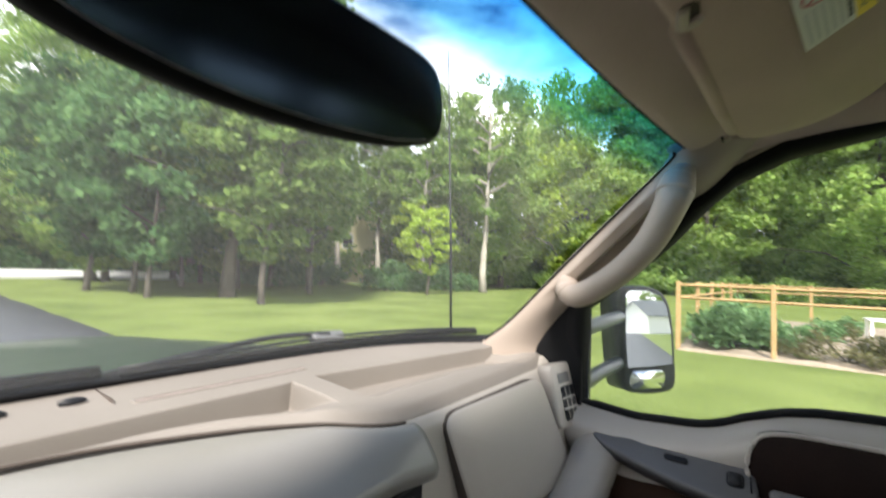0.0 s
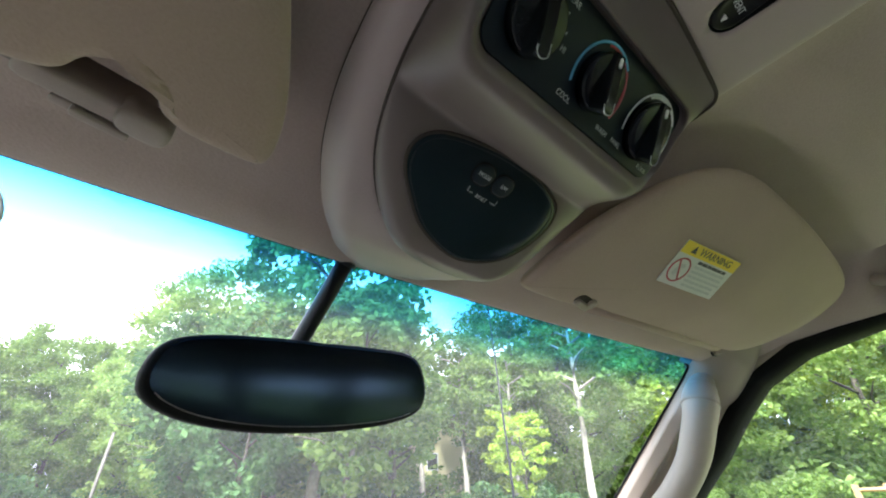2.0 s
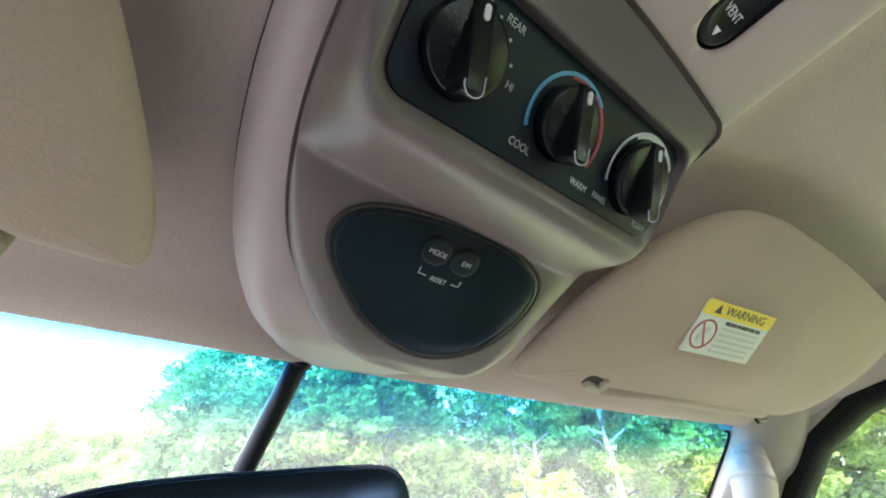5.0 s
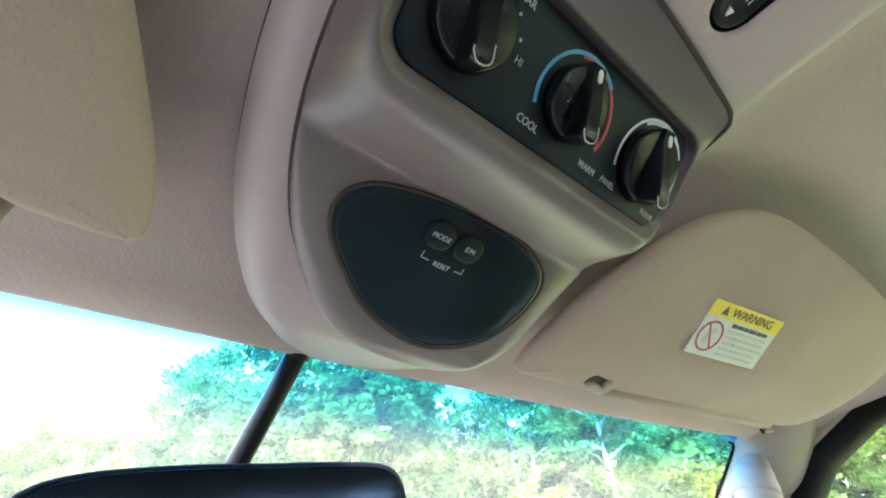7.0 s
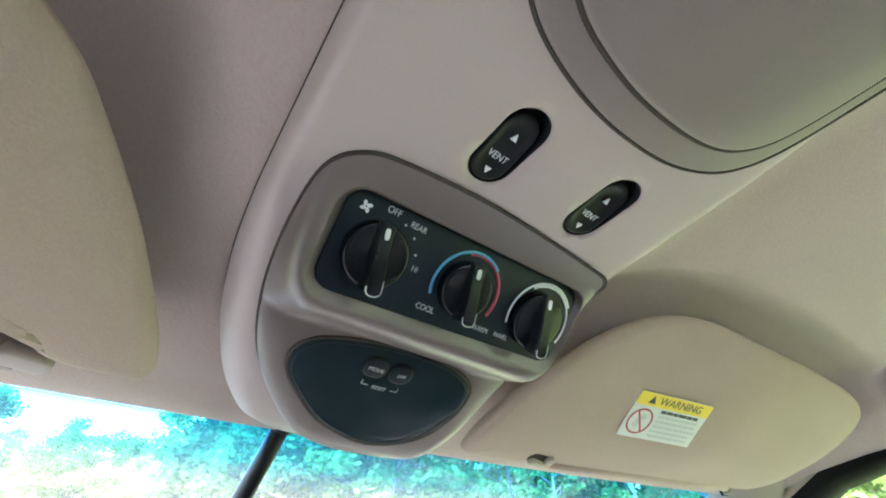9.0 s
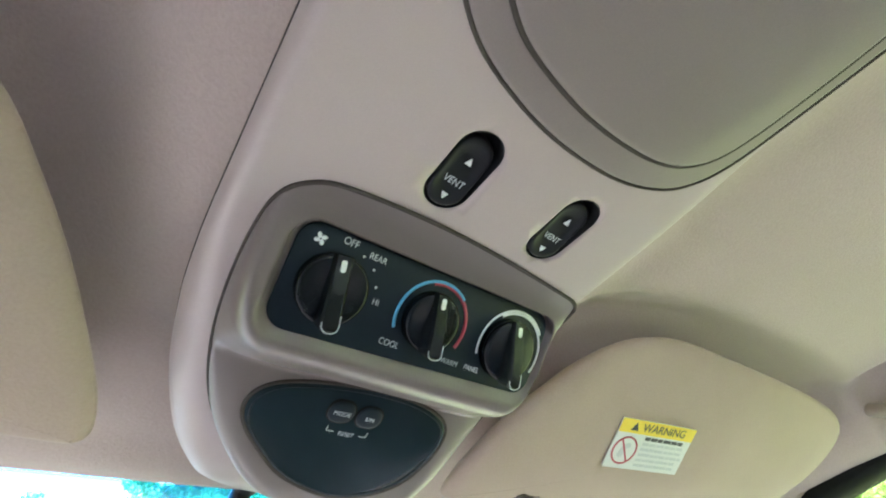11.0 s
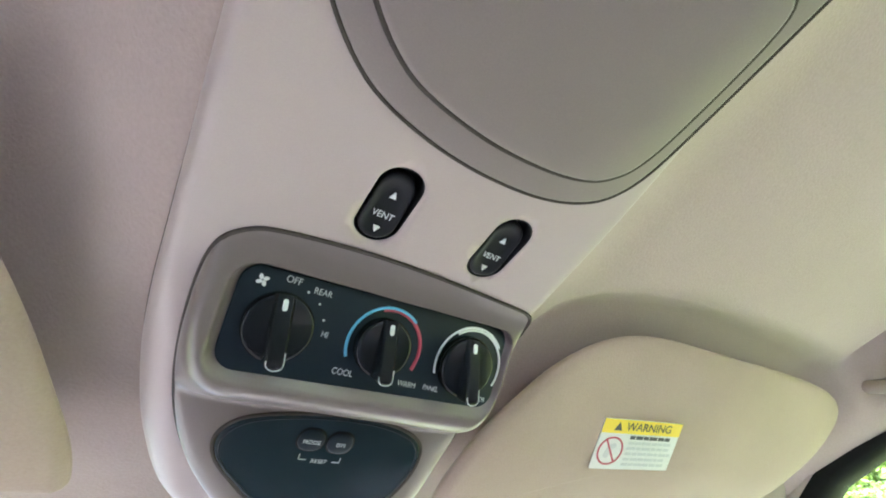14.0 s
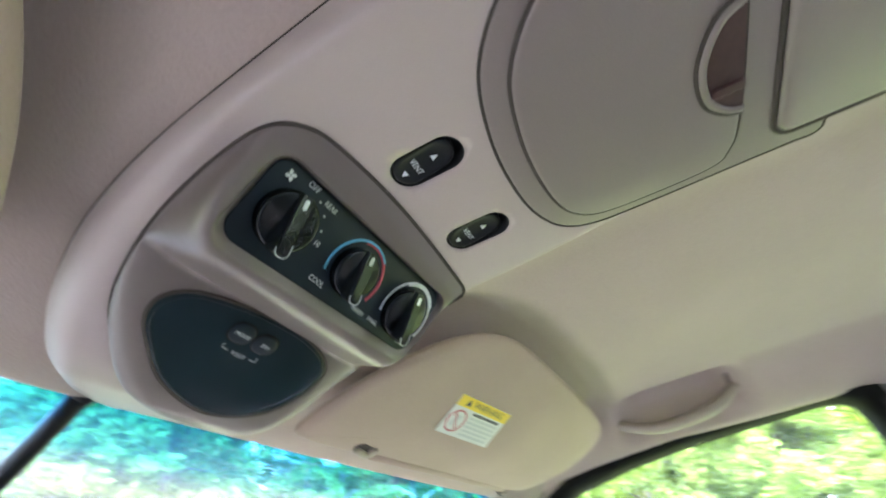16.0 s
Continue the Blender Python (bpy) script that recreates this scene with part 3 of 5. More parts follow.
# centre bezel that bulges towards the seats
def bezel_fn(u, v):
    """A brow that reaches towards the seats, its lip, and the recessed face below."""
    x = -0.45 + 0.73 * u
    y0, lip = seam_y(x) - 0.004, 0.402 + 0.012 * sstep(0.10, -0.20, -x)
    zt = pad_z(x, seam_y(x)) - 0.0125
    end = sstep(0.20, 0.28, x)
    zl = 1.327 - 0.010 * end
    k = min(1.0, max(0.0, v / 0.5))
    if v <= 0.5:
        y = y0 + (lip - y0) * k
        z = zt + (zl - zt) * k ** 1.6 + 0.006 * math.sin(math.pi * k) - 0.004 * (1 - sstep(0, 0.08, k))
    else:
        y = lip + interp(v, [(0.5, 0), (0.53, -0.003), (0.56, 0.0), (0.64, 0.034), (0.70, 0.042), (1, 0.03)])
        z = interp(v, [(0.5, zl), (0.53, zl - 0.009), (0.56, zl - 0.020), (0.64, zl - 0.023), (0.70, zl - 0.035), (1, 1.05)])
    return (x, y, z)


part("centre_bezel", grid(bezel_fn, 90, 100, (0, 0.05, -0.02)), BEZEL, dashboard, "glossy silver-grey centre bezel")
part("pad_joint", tube([(x, seam_y(x) - 0.003, pad_z(x, seam_y(x)) - 0.0110) for x in np.linspace(-0.5, 0.272, 66)], 0.0020, 8), SEAMDARK, dashboard)
cv_m = frame_on((0.212, 0.4270, 1.272), (1, 0, 0.02), (0.05, -0.98, 0.12))
# black fill puts the brow's shade over the recessed vent face
part("shaded_recess", box(-0.44, 0.276, 0.4300, 0.452, 1.12, 1.302), BLACK, dashboard, "black box for the shaded vent recess under the brow", bevel=0.004)
cvent = part("centre_vent", slab(rrect(0.10, 0.06, 0.012), cv_m, 0.03, edge=0.004), BLACK, dashboard, "black centre air vent")
for k in range(4):
    part("louvre", slab(rrect(0.088, 0.004, 0.001), cv_m @ pose(0, -0.02 + 0.013 * k, 0.003), 0.004), BLACK, cvent)
part("lower_body", box(-0.75, 0.75, 0.46, 0.70, 0.75, 1.22), DASH_GREY, dashboard, bevel=0.02)

# wipers and cowl outside the glass
cowl_pts = [(x, y_bot(x) + 0.035, 1.375) for x in np.linspace(-0.78, 0.78, 40)]
cowl = part("cowl", tube(cowl_pts, 0.035, 10, 0.55), RUBBER)
tagged(cowl, "black plastic cowl below the windshield", "cowl", kind="structure")


def wiper(x0, x1, lift):
    w = thing("wiper", (0, 0, 0), "black windshield wiper parked along the cowl", "wiper", "wipers")
    n = 14
    pts = []
    for i in range(n + 1):
        x = x0 + (x1 - x0) * i / n
        v = 0.004 + lift * i / n
        p = Vector(glass_fn((x + 0.70) / 1.40, v)) + Vector((0, 0.014, 0.006))
        pts.append(p)
    part("blade", tube(pts, 0.0045, 8, 1.2), RUBBER, w)
    part("frame", tube([p + Vector((0, 0.004, 0.006 + 0.004 * math.sin(math.pi * i / n))) for i, p in enumerate(pts)], 0.003, 8), BLACK, w)
    root = pts[int(n * 0.55)] + Vector((0, 0.006, 0.016))
    part("arm", tube(smooth_pts([root, root + Vector((-0.12, 0.03, -0.002)), root + Vector((-0.36, 0.06, -0.035))], 6), 0.005, 8), BLACK, w)
    m = frame_on(root, (1, -0.1, 0), (0, -0.5, 0.8))
    part("clip", slab(rrect(0.07, 0.022, 0.008), m, 0.016, edge=0.004), DOORGREY, w, "grey plastic blade clip")
    return w


wiper(0.06, 0.66, 0.020)
wiper(-0.62, 0.04, 0.012)

# black ceramic band along the foot of the glass
band = grid(lambda u, v: Vector(glass_fn(u, -0.03 + (0.075 - 0.05 * u) * v)) + Vector((0, -0.004, -0.003)), 50, 2, (0, 0.002, 0.001))
foot = part("trim_foot", band, RUBBER)
tagged(foot, "black ceramic band along the foot of the windshield", "seal", kind="structure")

hood_fn = lambda u, v: (-0.82 + 1.64 * u, 0.80 + 1.25 * v, 1.345 - 0.11 * v - 0.05 * abs(2 * u - 1) ** 3 + 0.02 * (1 - sstep(0.25, 0.42, abs(u - 0.5))) * sstep(0, 0.2, v))
hood = part("hood", grid(hood_fn, 40, 24, (0, 0, -0.03)), HOOD)
tagged(hood, "glossy dark green truck hood ahead of the windshield", "hood", kind="structure")

ant = thing("antenna", (0, 0, 0), "thin black whip antenna on the fender", "antenna")
part("base", tube([(0.87, 0.80, 1.28), (0.87, 0.80, 1.315)], [0.016, 0.010], 10), BLACK, ant)
part("whip", tube([(0.87, 0.80, 1.30), (0.87, 0.815, 1.62), (0.872, 0.853, 2.22)], [0.0042, 0.0036, 0.0012], 8), BLACK, ant)

# ---- right front door ----
SILL = [(-0.50, 1.350), (-0.05, 1.348), (0.02, 1.343), (0.065, 1.334), (0.113, 1.316), (0.150, 1.297), (0.185, 1.287), (0.287, 1.278), (0.40, 1.288), (0.47, 1.30)]
sill = lambda y: interp(y, SILL)
TOPL = [(-0.430, 1.792), (-0.415, 1.805), (-0.390, 1.810), (-0.14, 1.793), (-0.05, 1.782), (0.055, 1.760), (0.129, 1.722), (0.18, 1.673), (0.23, 1.615), (0.30, 1.548), (0.385, 1.478)]


def door_panel(sign=1):
    def fn(u, v):
        y = 0.48 - 1.0 * u
        zs = sill(y)
        z = zs + (0.62 - zs) * v ** 1.3
        x = 0.752 - 0.050 * sstep(0.0, 0.10, v) + 0.030 * sstep(0.16, 0.24, v)
        return (sign * x, y, z)
    return grid(fn, 60, 40, (0.07 * sign, 0, -0.035))


door_1 = thing("door_1", (0, 0, 0), "tan and grey front passenger door with its window shut", "door", kind="structure")
part("door_panel", door_panel(1), DASH_GREY, door_1)
rail = bmesh.new()
ring = [(0.752, y, z) for y, z in TOPL] + [(0.752, 0.385, z) for z in (1.42, 1.35, 1.288)] + [(0.752, y, sill(y) + 0.004) for y in np.linspace(0.36, -0.42, 40)] + [(0.752, -0.435, z) for z in (1.40, 1.5, 1.6, 1.7, 1.76)]
pts = [Vector(p) for p in ring]
loops = []
for off, dx in ((0.033, -0.022), (0.016, -0.030), (0.002, -0.028), (-0.006, -0.010), (-0.006, 0.03)):
    row = []
    for i, p in enumerate(pts):
        t = (pts[(i + 1) % len(pts)] - pts[i - 1]).normalized()
        nrm = Vector((0, t.z, -t.y))
        c = Vector((0.752, -0.02, 1.55))
        if nrm.dot(p - c) < 0:
            nrm = -nrm
        slim = 0.30 if p.z < 1.36 else 1.0
        row.append(rail.verts.new(p + nrm * off * slim + Vector((dx * slim, 0, 0))))
    loops.append(row)
for a, b in zip(loops, loops[1:]):
    for k in range(len(pts)):
        rail.faces.new((a[k], a[(k + 1) % len(pts)], b[(k + 1) % len(pts)], b[k]))
part("window_seal", rail, RUBBER, door_1, "black rubber window seal")
lip = bmesh.new()
rows = []
top = [Vector((0.752, y, z)) for y, z in TOPL]
for i, p in enumerate(top):
    t = (top[min(i + 1, len(top) - 1)] - top[max(i - 1, 0)]).normalized()
    nrm = Vector((0, t.z, -t.y))
    if nrm.dot(p - Vector((0.752, -0.02, 1.55))) < 0:
        nrm = -nrm
    rows.append([lip.verts.new(p + nrm * off + Vector((dx, 0, 0))) for off, dx in ((0.040, -0.022), (0.034, -0.031), (0.024, -0.0335), (0.019, -0.0325), (0.016, -0.028))])
for a, b in zip(rows, rows[1:]):
    for k in range(4):
        lip.faces.new((a[k], a[k + 1], b[k + 1], b[k]))
part("frame_trim", lip, TRIM, door_1, "tan trim along the top of the door frame")
pane = bmesh.new()
vs = [pane.verts.new(p + Vector((0.012, 0, 0))) for p in pts]
pane.faces.new(vs)
gl = part("pane", pane, SIDEGLASS, door_1, "clear side window glass", smooth=False)
gl.visible_shadow = False
# dark brown layer over the lower door panel
part("lower_sheet", grid(lambda u, v: (0.722 - 0.012 * math.sin(math.pi * v), 0.44 - 0.86 * u, sill(0.44 - 0.86 * u) - 0.112 - 0.42 * v), 30, 10, (0.02, 0, 0)), LOWER_BROWN, door_1, "dark brown sheet over the lower door panel")
# mirror sail at the front corner of the window
sail = bmesh.new()
loop = [(0.385, 1.482), (0.45, 1.478), (0.495, 1.41), (0.52, 1.335), (0.52, 1.282), (0.385, 1.278)]
a = [sail.verts.new((0.735, y, z)) for y, z in loop]
b = [sail.verts.new((0.775, y, z)) for y, z in loop]
sail.faces.new(a)
sail.faces.new(b[::-1])
for k in range(len(loop)):
    sail.faces.new((a[k], b[k], b[(k + 1) % len(loop)], a[(k + 1) % len(loop)]))
part("mirror_sail", sail, RUBBER, door_1, "black plastic mirror mounting sail", smooth=False, bevel=0.004)

# armrest with switches and the dark pull recess
arm_m = frame_on((0.690, 0.215, 1.2375), (0, -1, -0.02), (-0.62, 0, 0.78))
arm_out = smooth_pts([(-0.135, 0.018, 0), (-0.10, 0.024, 0), (0.0, 0.022, 0), (0.10, 0.020, 0), (0.115, 0.0, 0), (0.112, -0.040, 0), (0.06, -0.045, 0), (-0.04, -0.028, 0), (-0.12, -0.004, 0)], 5, True)
arm = part("switch_panel", slab([(p.x, p.y) for p in arm_out], arm_m, 0.03, edge=0.006), DOORGREY, door_1, "dark grey armrest switch panel")
part("lock_switch", slab(rrect(0.036, 0.011, 0.005), arm_m @ pose(0.005, 0.002, 0.004), 0.008, edge=0.002), BLACK, arm)
part("window_switch", slab(rrect(0.018, 0.020, 0.006), arm_m @ pose(0.088, -0.006, 0.006), 0.010, dome=0.003, edge=0.002), BLACK, arm)
part("switch_bezel", slab(rrect(0.024, 0.026, 0.008), arm_m @ pose(0.088, -0.006, 0.001), 0.006, edge=0.001), BLACK, arm)
pull = smooth_pts([(0.105, 1.29, 0), (0.08, 1.312, 0), (0.0, 1.318, 0), (-0.25, 1.318, 0), (-0.42, 1.30, 0), (-0.44, 1.22, 0), (-0.3, 1.17, 0), (0.05, 1.17, 0), (0.10, 1.20, 0), (0.112, 1.25, 0)], 5, True)
pm = frame_on((0.700, 0, 0), (0, 1, 0), (-1, 0, 0))
pull_pts = [(p.x, (pm.inverted() @ Vector((0.700, p.x, p.y))).y) for p in pull]
part("pull_recess", slab(pull_pts, pm @ pose(0, 0, 0.004), 0.02, edge=0.004), BURGUNDY, door_1, "glossy dark wood-look pull recess")
part("recess_lip", tube([(0.697, p.x, p.y) for p in pull] + [(0.697, pull[0].x, pull[0].y)], 0.0036, 8), DASH_GREY, door_1)
part("panel_joint", tube([(0.668, 0.108, 1.250), (0.676, 0.106, 1.21)], 0.0012, 6), RUBBER, door_1)
part("inner_handle", slab(rrect(0.05, 0.018, 0.008), frame_on((0.689, 0.06, 1.222), (0, -1, 0), (-1, 0, 0.3)), 0.012, edge=0.003), DOORGREY, door_1, "dark door release lever")

# roof side grip above the door
grip = thing("roof_grip", (0, 0, 0), "tan plastic roof grip folded into its recess above the door", "handle")
gp = smooth_pts([(0.690, -0.058, 1.842), (0.680, -0.075, 1.824), (0.671, -0.12, 1.808), (0.671, -0.17, 1.808), (0.677, -0.225, 1.819), (0.686, -0.262, 1.842), (0.69, -0.275, 1.854)], 6)
part("handle_bar", tube(gp, [interp(i / (len(gp) - 1), [(0, 0.012), (0.15, 0.0125), (0.5, 0.0145), (0.85, 0.0125), (1, 0.012)]) for i in range(len(gp))], 14, 0.72), TRIM, grip)
# dark blocks stand in for the shadow holes at the recess ends
for y, z in ((-0.062, 1.846), (-0.272, 1.852)):
    part("recess_end", slab(rrect(0.030, 0.034, 0.010), frame_on((0.672, y, z), (0, 1, 0), (-0.6, 0, -0.8)), 0.02, edge=0.004), BIN, grip, "dark block for the shadow hole at the recess end")

# towing mirror outside the door
tow = thing("towing_mirror", (0, 0, 0), "black towing mirror on two grey arms outside the door", "mirror")
C = Vector((1.187, 0.335, 1.372))
nm = Vector((-0.62, -0.76, 0.065)).normalized()
tm = frame_on(C, (0.76, -0.62, 0), nm)
sh = [(-0.094, 0.128), (-0.075, 0.148), (0.005, 0.150), (0.055, 0.135), (0.082, 0.10), (0.094, 0.03), (0.096, -0.07), (0.094, -0.125), (0.075, -0.148), (0.01, -0.155), (-0.055, -0.148), (-0.078, -0.13), (-0.088, -0.06), (-0.094, 0.05)]
sh = [(p.x, p.y) for p in smooth_pts([(x, y, 0) for x, y in sh], 4, True)]
part("housing", slab(sh, tm, 0.085, edge=0.012), BLACK, tow)
gsh = [(-0.073, 0.122), (-0.06, 0.134), (0.0, 0.136), (0.045, 0.122), (0.066, 0.092), (0.078, 0.02), (0.080, -0.072), (0.0, -0.078), (-0.073, -0.080), (-0.076, 0.0)]
part("upper_glass", slab(gsh, tm @ pose(0, 0, 0.002), 0.004), MIRROR, tow, "flat mirror glass", smooth=False)
lsh = rrect(0.116, 0.050, 0.016, 5)
part("lower_glass", slab(lsh, tm @ pose(-0.012, -0.113, 0.0085) @ pose(0, 0, 0, 11, 3, 0), 0.012), MIRROR, tow, "convex lower mirror glass")
for z0, z1 in ((1.425, 1.432), (1.303, 1.303)):
    part("arm", tube(smooth_pts([(0.77, 0.405, z0), (0.95, 0.405, z0 + 0.003), (1.11, 0.402, z1), (1.16, 0.40, z1)], 5), 0.0175, 14), ARM, tow)
part("door_bracket", slab(rrect(0.06, 0.19, 0.02), frame_on((0.79, 0.41, 1.365), (0, 1, 0), (1, 0, 0)), 0.03, edge=0.006), BLACK, tow)

# ---- plain walls that close the cabin ----
for sgn in (1, -1):
    w = bmesh.new()
    x0, x1 = (0.745, 0.80) if sgn > 0 else (-0.80, -0.745)
    box(x0, x1, -1.40, -0.47, 0.62, 1.34, w)
    box(x0, x1, -0.56, -0.448 if sgn > 0 else -0.47, 1.34, 1.93, w)
    box(x0, x1, -1.40, -1.26, 1.34, 1.93, w)
    box(x0, x1, -1.26, -0.56, 1.76, 1.93, w)
    # left rear opening blocked and driver's window narrowed to darken that side
    if sgn < 0:
        box(x0, x1, -1.26, -0.56, 1.34, 1.76, w)
    if sgn < 0:
        box(x0, x1, -0.47, 0.55, 0.62, 1.29, w)
        box(x0, x1, -0.47, 0.20, 1.43, 1.93, w)
    wall = part("wall_right" if sgn > 0 else "wall_left", w, SHELL, smooth=False)
    tagged(wall, "plain tan unseen cabin side wall, openings sized to set the cabin light", "wall", kind="structure")
# unseen rear side opening, added to brighten the right of the headliner
fill_window_side = part("fill_window_side", box(0.773, 0.777, -1.262, -0.558, 1.338, 1.762), SIDEGLASS, smooth=False)
fill_window_side.visible_shadow = False
tagged(fill_window_side, "clear glass in an unseen rear side opening added to light the headliner", "window", kind="structure")
# unseen back opening, added to light the cabin from behind
fill_window_back = part("fill_window_back", box(-0.602, 0.602, -1.432, -1.428, 1.338, 1.722), SIDEGLASS, smooth=False)
fill_window_back.visible_shadow = False
tagged(fill_window_back, "clear glass in an unseen back opening added to light the cabin", "window", kind="structure")
bw = box(-0.80, 0.80, -1.46, -1.40, 0.62, 1.34)
box(-0.80, 0.80, -1.46, -1.40, 1.72, 1.93, bw)
box(-0.80, -0.60, -1.46, -1.40, 1.34, 1.72, bw)
box(0.60, 0.80, -1.46, -1.40, 1.34, 1.72, bw)
wall_back = part("wall_back", bw, SHELL, smooth=False)
tagged(wall_back, "plain tan rear cabin wall with a wide opening added for light", "wall", kind="structure")
roof_skin = part("roof_skin", box(-0.80, 0.80, -1.46, 0.20, 1.945, 1.96), SHELL, smooth=False)
tagged(roof_skin, "plain outer roof skin above the headliner", "roof", kind="structure")
floor = part("floor", box(-0.80, 0.80, -1.46, 0.80, 0.58, 0.62), FLOORM, smooth=False)
tagged(floor, "tan carpeted cabin floor", "floor", kind="structure")
firewall = part("wall_front", box(-0.80, 0.80, 0.70, 0.74, 0.58, 1.33), FLOORM, smooth=False)
tagged(firewall, "dark firewall behind the dashboard", "wall", kind="structure")


# ---- overhead console ----
console = thing("overhead_console", (0, 0, 0), "taupe plastic overhead console with climate knobs and a smoked display", "overhead console")


def down(z):
    return frame_on((0, 0, z), (1, 0, 0), (0, 0, -1))


def flip(pts):
    return [(p[0], -p[1]) for p in pts]


XL = [(-0.80, -0.120), (-0.30, -0.128), (-0.10, -0.122), (0.05, -0.117), (0.10, -0.110), (0.14, -0.100), (0.187, -0.080), (0.222, -0.056), (0.25, -0.030), (0.268, 0.0)]
XR = [(-0.80, 0.060), (-0.28, 0.064), (-0.19, 0.076), (-0.11, 0.088), (-0.03, 0.094), (0.05, 0.100), (0.12, 0.112), (0.18, 0.112), (0.22, 0.098), (0.25, 0.075), (0.268, 0.03)]


def base_z(x, y):
    return interp(y, [(-0.8, 1.797), (-0.3, 1.788), (-0.1, 1.785), (0.0, 1.784), (0.03, 1.778), (0.06, 1.770), (0.09, 1.761), (0.13, 1.750), (0.17, 1.742), (0.20, 1.741), (0.23, 1.747), (0.268, 1.757)])


def base_fn(u, v):
    y = -0.75 + 1.018 * v
    a, b = (sum(interp(y + 0.03 * k / 4, edge) for k in range(-4, 5)) / 9 if y < 0.235 else interp(y, edge) for edge in (XL, XR))
    s = 0.5 - 0.5 * math.cos(math.pi * u)
    x = a + (b - a) * s
    d = min(x - a, b - x)
    e = min(1.0, d / ((0.009 if x < 0.5 * (a + b) else 0.013) + 0.018 * sstep(0.0, 0.08, y)))
    z = base_z(x, y)
    rim = roof_z(x, min(y, 0.26)) - 0.0025 * (1 - sstep(0.05, 0.15, y)) - 0.001
    z = rim + (z - rim) * math.sqrt(max(0.0, 1 - (1 - e) ** 2)) if rim > z else z
    return (x, y, z)


SWITCHES = ((-0.0358, -0.0640), (0.0298, -0.0655))


def cut(bm, cutters, name):
    """The closed mesh bm less the closed meshes in cutters."""
    host = bpy.data.objects.new("tmp", mesh_of(name, bm))
    scene.collection.objects.link(host)
    tools = []
    for c in cutters:
        o = bpy.data.objects.new("tmp", mesh_of("tmp", c))
        scene.collection.objects.link(o)
        md = host.modifiers.new("cut", "BOOLEAN")
        md.operation, md.object, md.solver = "DIFFERENCE", o, "EXACT"
        tools.append(o)
    me = bpy.data.meshes.new_from_object(host.evaluated_get(bpy.context.evaluated_depsgraph_get()))
    for o in (host, *tools):
        bpy.data.objects.remove(o)
    me.name = name
    return me


pills = [slab(rrect(0.0228, 0.0440, 0.0112, 9), down(1.770) @ pose(cx, -cy, 0), 0.04) for cx, cy in SWITCHES]

POD_OUT = [(-0.0975, 0.035), (-0.0905, 0.078), (-0.076, 0.117), (-0.054, 0.148), (-0.025, 0.174), (0.008, 0.189), (0.042, 0.191), (0.074, 0.177), (0.095, 0.145), (0.099, 0.10), (0.096, 0.05), (0.092, 0.005), (0.089, -0.018), (0.083, -0.0295), (0.060, -0.0325), (-0.01, -0.035), (-0.065, -0.031), (-0.087, -0.024), (-0.0975, -0.006)]
pod_ring = [(p.x, p.y) for p in smooth_pts([(x, y, 0) for x, y in POD_OUT], 6, True)]
POD_Z = [(-0.035, 1.784), (-0.022, 1.7845), (-0.016, 1.7836), (-0.008, 1.7785), (0.0, 1.7716), (0.0285, 1.7462), (0.0325, 1.7420), (0.0385, 1.7398), (0.046, 1.7422), (0.060, 1.7494), (0.072, 1.7560), (0.0775, 1.7594), (0.080, 1.7600), (0.086, 1.7567), (0.152, 1.7240), (0.162, 1.7205), (0.175, 1.7215), (0.192, 1.733)]


def pod_z(y):
    w = 0.0085 - 0.0060 * sstep(0.052, 0.066, y)
    return sum(interp(y + w * k / 6, POD_Z) for k in range(-6, 7)) / 13


def seam_z(x, y):
    return base_z(x, y) - 0.0005


def pod_mesh():
    """The pod as a height field over its outline: rounded rim, sloped face with a soft-edged well for the panel, dome below."""
    ring = np.array(pod_ring)
    nxt = np.roll(ring, -1, 0)
    d = nxt - ring
    ys = np.linspace(-0.0348, 0.1905, 230)
    bm = bmesh.new()
    rows = []
    for y in ys:
        xs = []
        for (ax, ay), (bx, by) in zip(ring, nxt):
            if (ay - y) * (by - y) <= 0 and ay != by:
                xs.append(ax + (bx - ax) * (y - ay) / (by - ay))
        a, b = min(xs), max(xs)
        zf = pod_z(y)
        zp = 1.7775 - 0.89 * y + 0.0012
        row = []
        for k in range(141):
            s = k / 140
            s = s + 0.10 * math.sin(2 * math.pi * s) * -1
            x = a + (b - a) * s
            p = np.array((x, y))
            t = np.clip(((p - ring) * d).sum(1) / (d * d).sum(1), 0, 1)
            dist = float(np.sqrt((((ring + d * t[:, None]) - p) ** 2).sum(1)).min())
            r = 0.008 + 0.018 * sstep(0.012, 0.050, y) - 0.006 * sstep(0.08, 0.13, y)
            e = min(1.0, dist / r)
            e = math.sqrt(max(0.0, 1 - (1 - e) ** 2))
            z = seam_z(x, y) + (zf - seam_z(x, y)) * e
            # rounded well, laid out in the panel's own plane
            pu, pw = x + 0.0002 - 0.0010, (0.0105 - y) / 0.747
            px, py = abs(pu + 0.030 * pw) - 0.0825 + 0.0105, abs(pw - 0.030 * pu) - 0.0262 + 0.0105
            sd = math.hypot(max(px, 0), max(py, 0)) + min(max(px, py), 0) - 0.0105
            rec = 1 - sstep(0.0002, 0.0048, sd)
            z = z + (zp - z) * rec if zp > z else z
            row.append(bm.verts.new((x, y, z)))
        rows.append(row)
    for p, q in zip(rows, rows[1:]):
        for k in range(140):
            bm.faces.new((p[k], p[k + 1], q[k + 1], q[k]))
    return bm


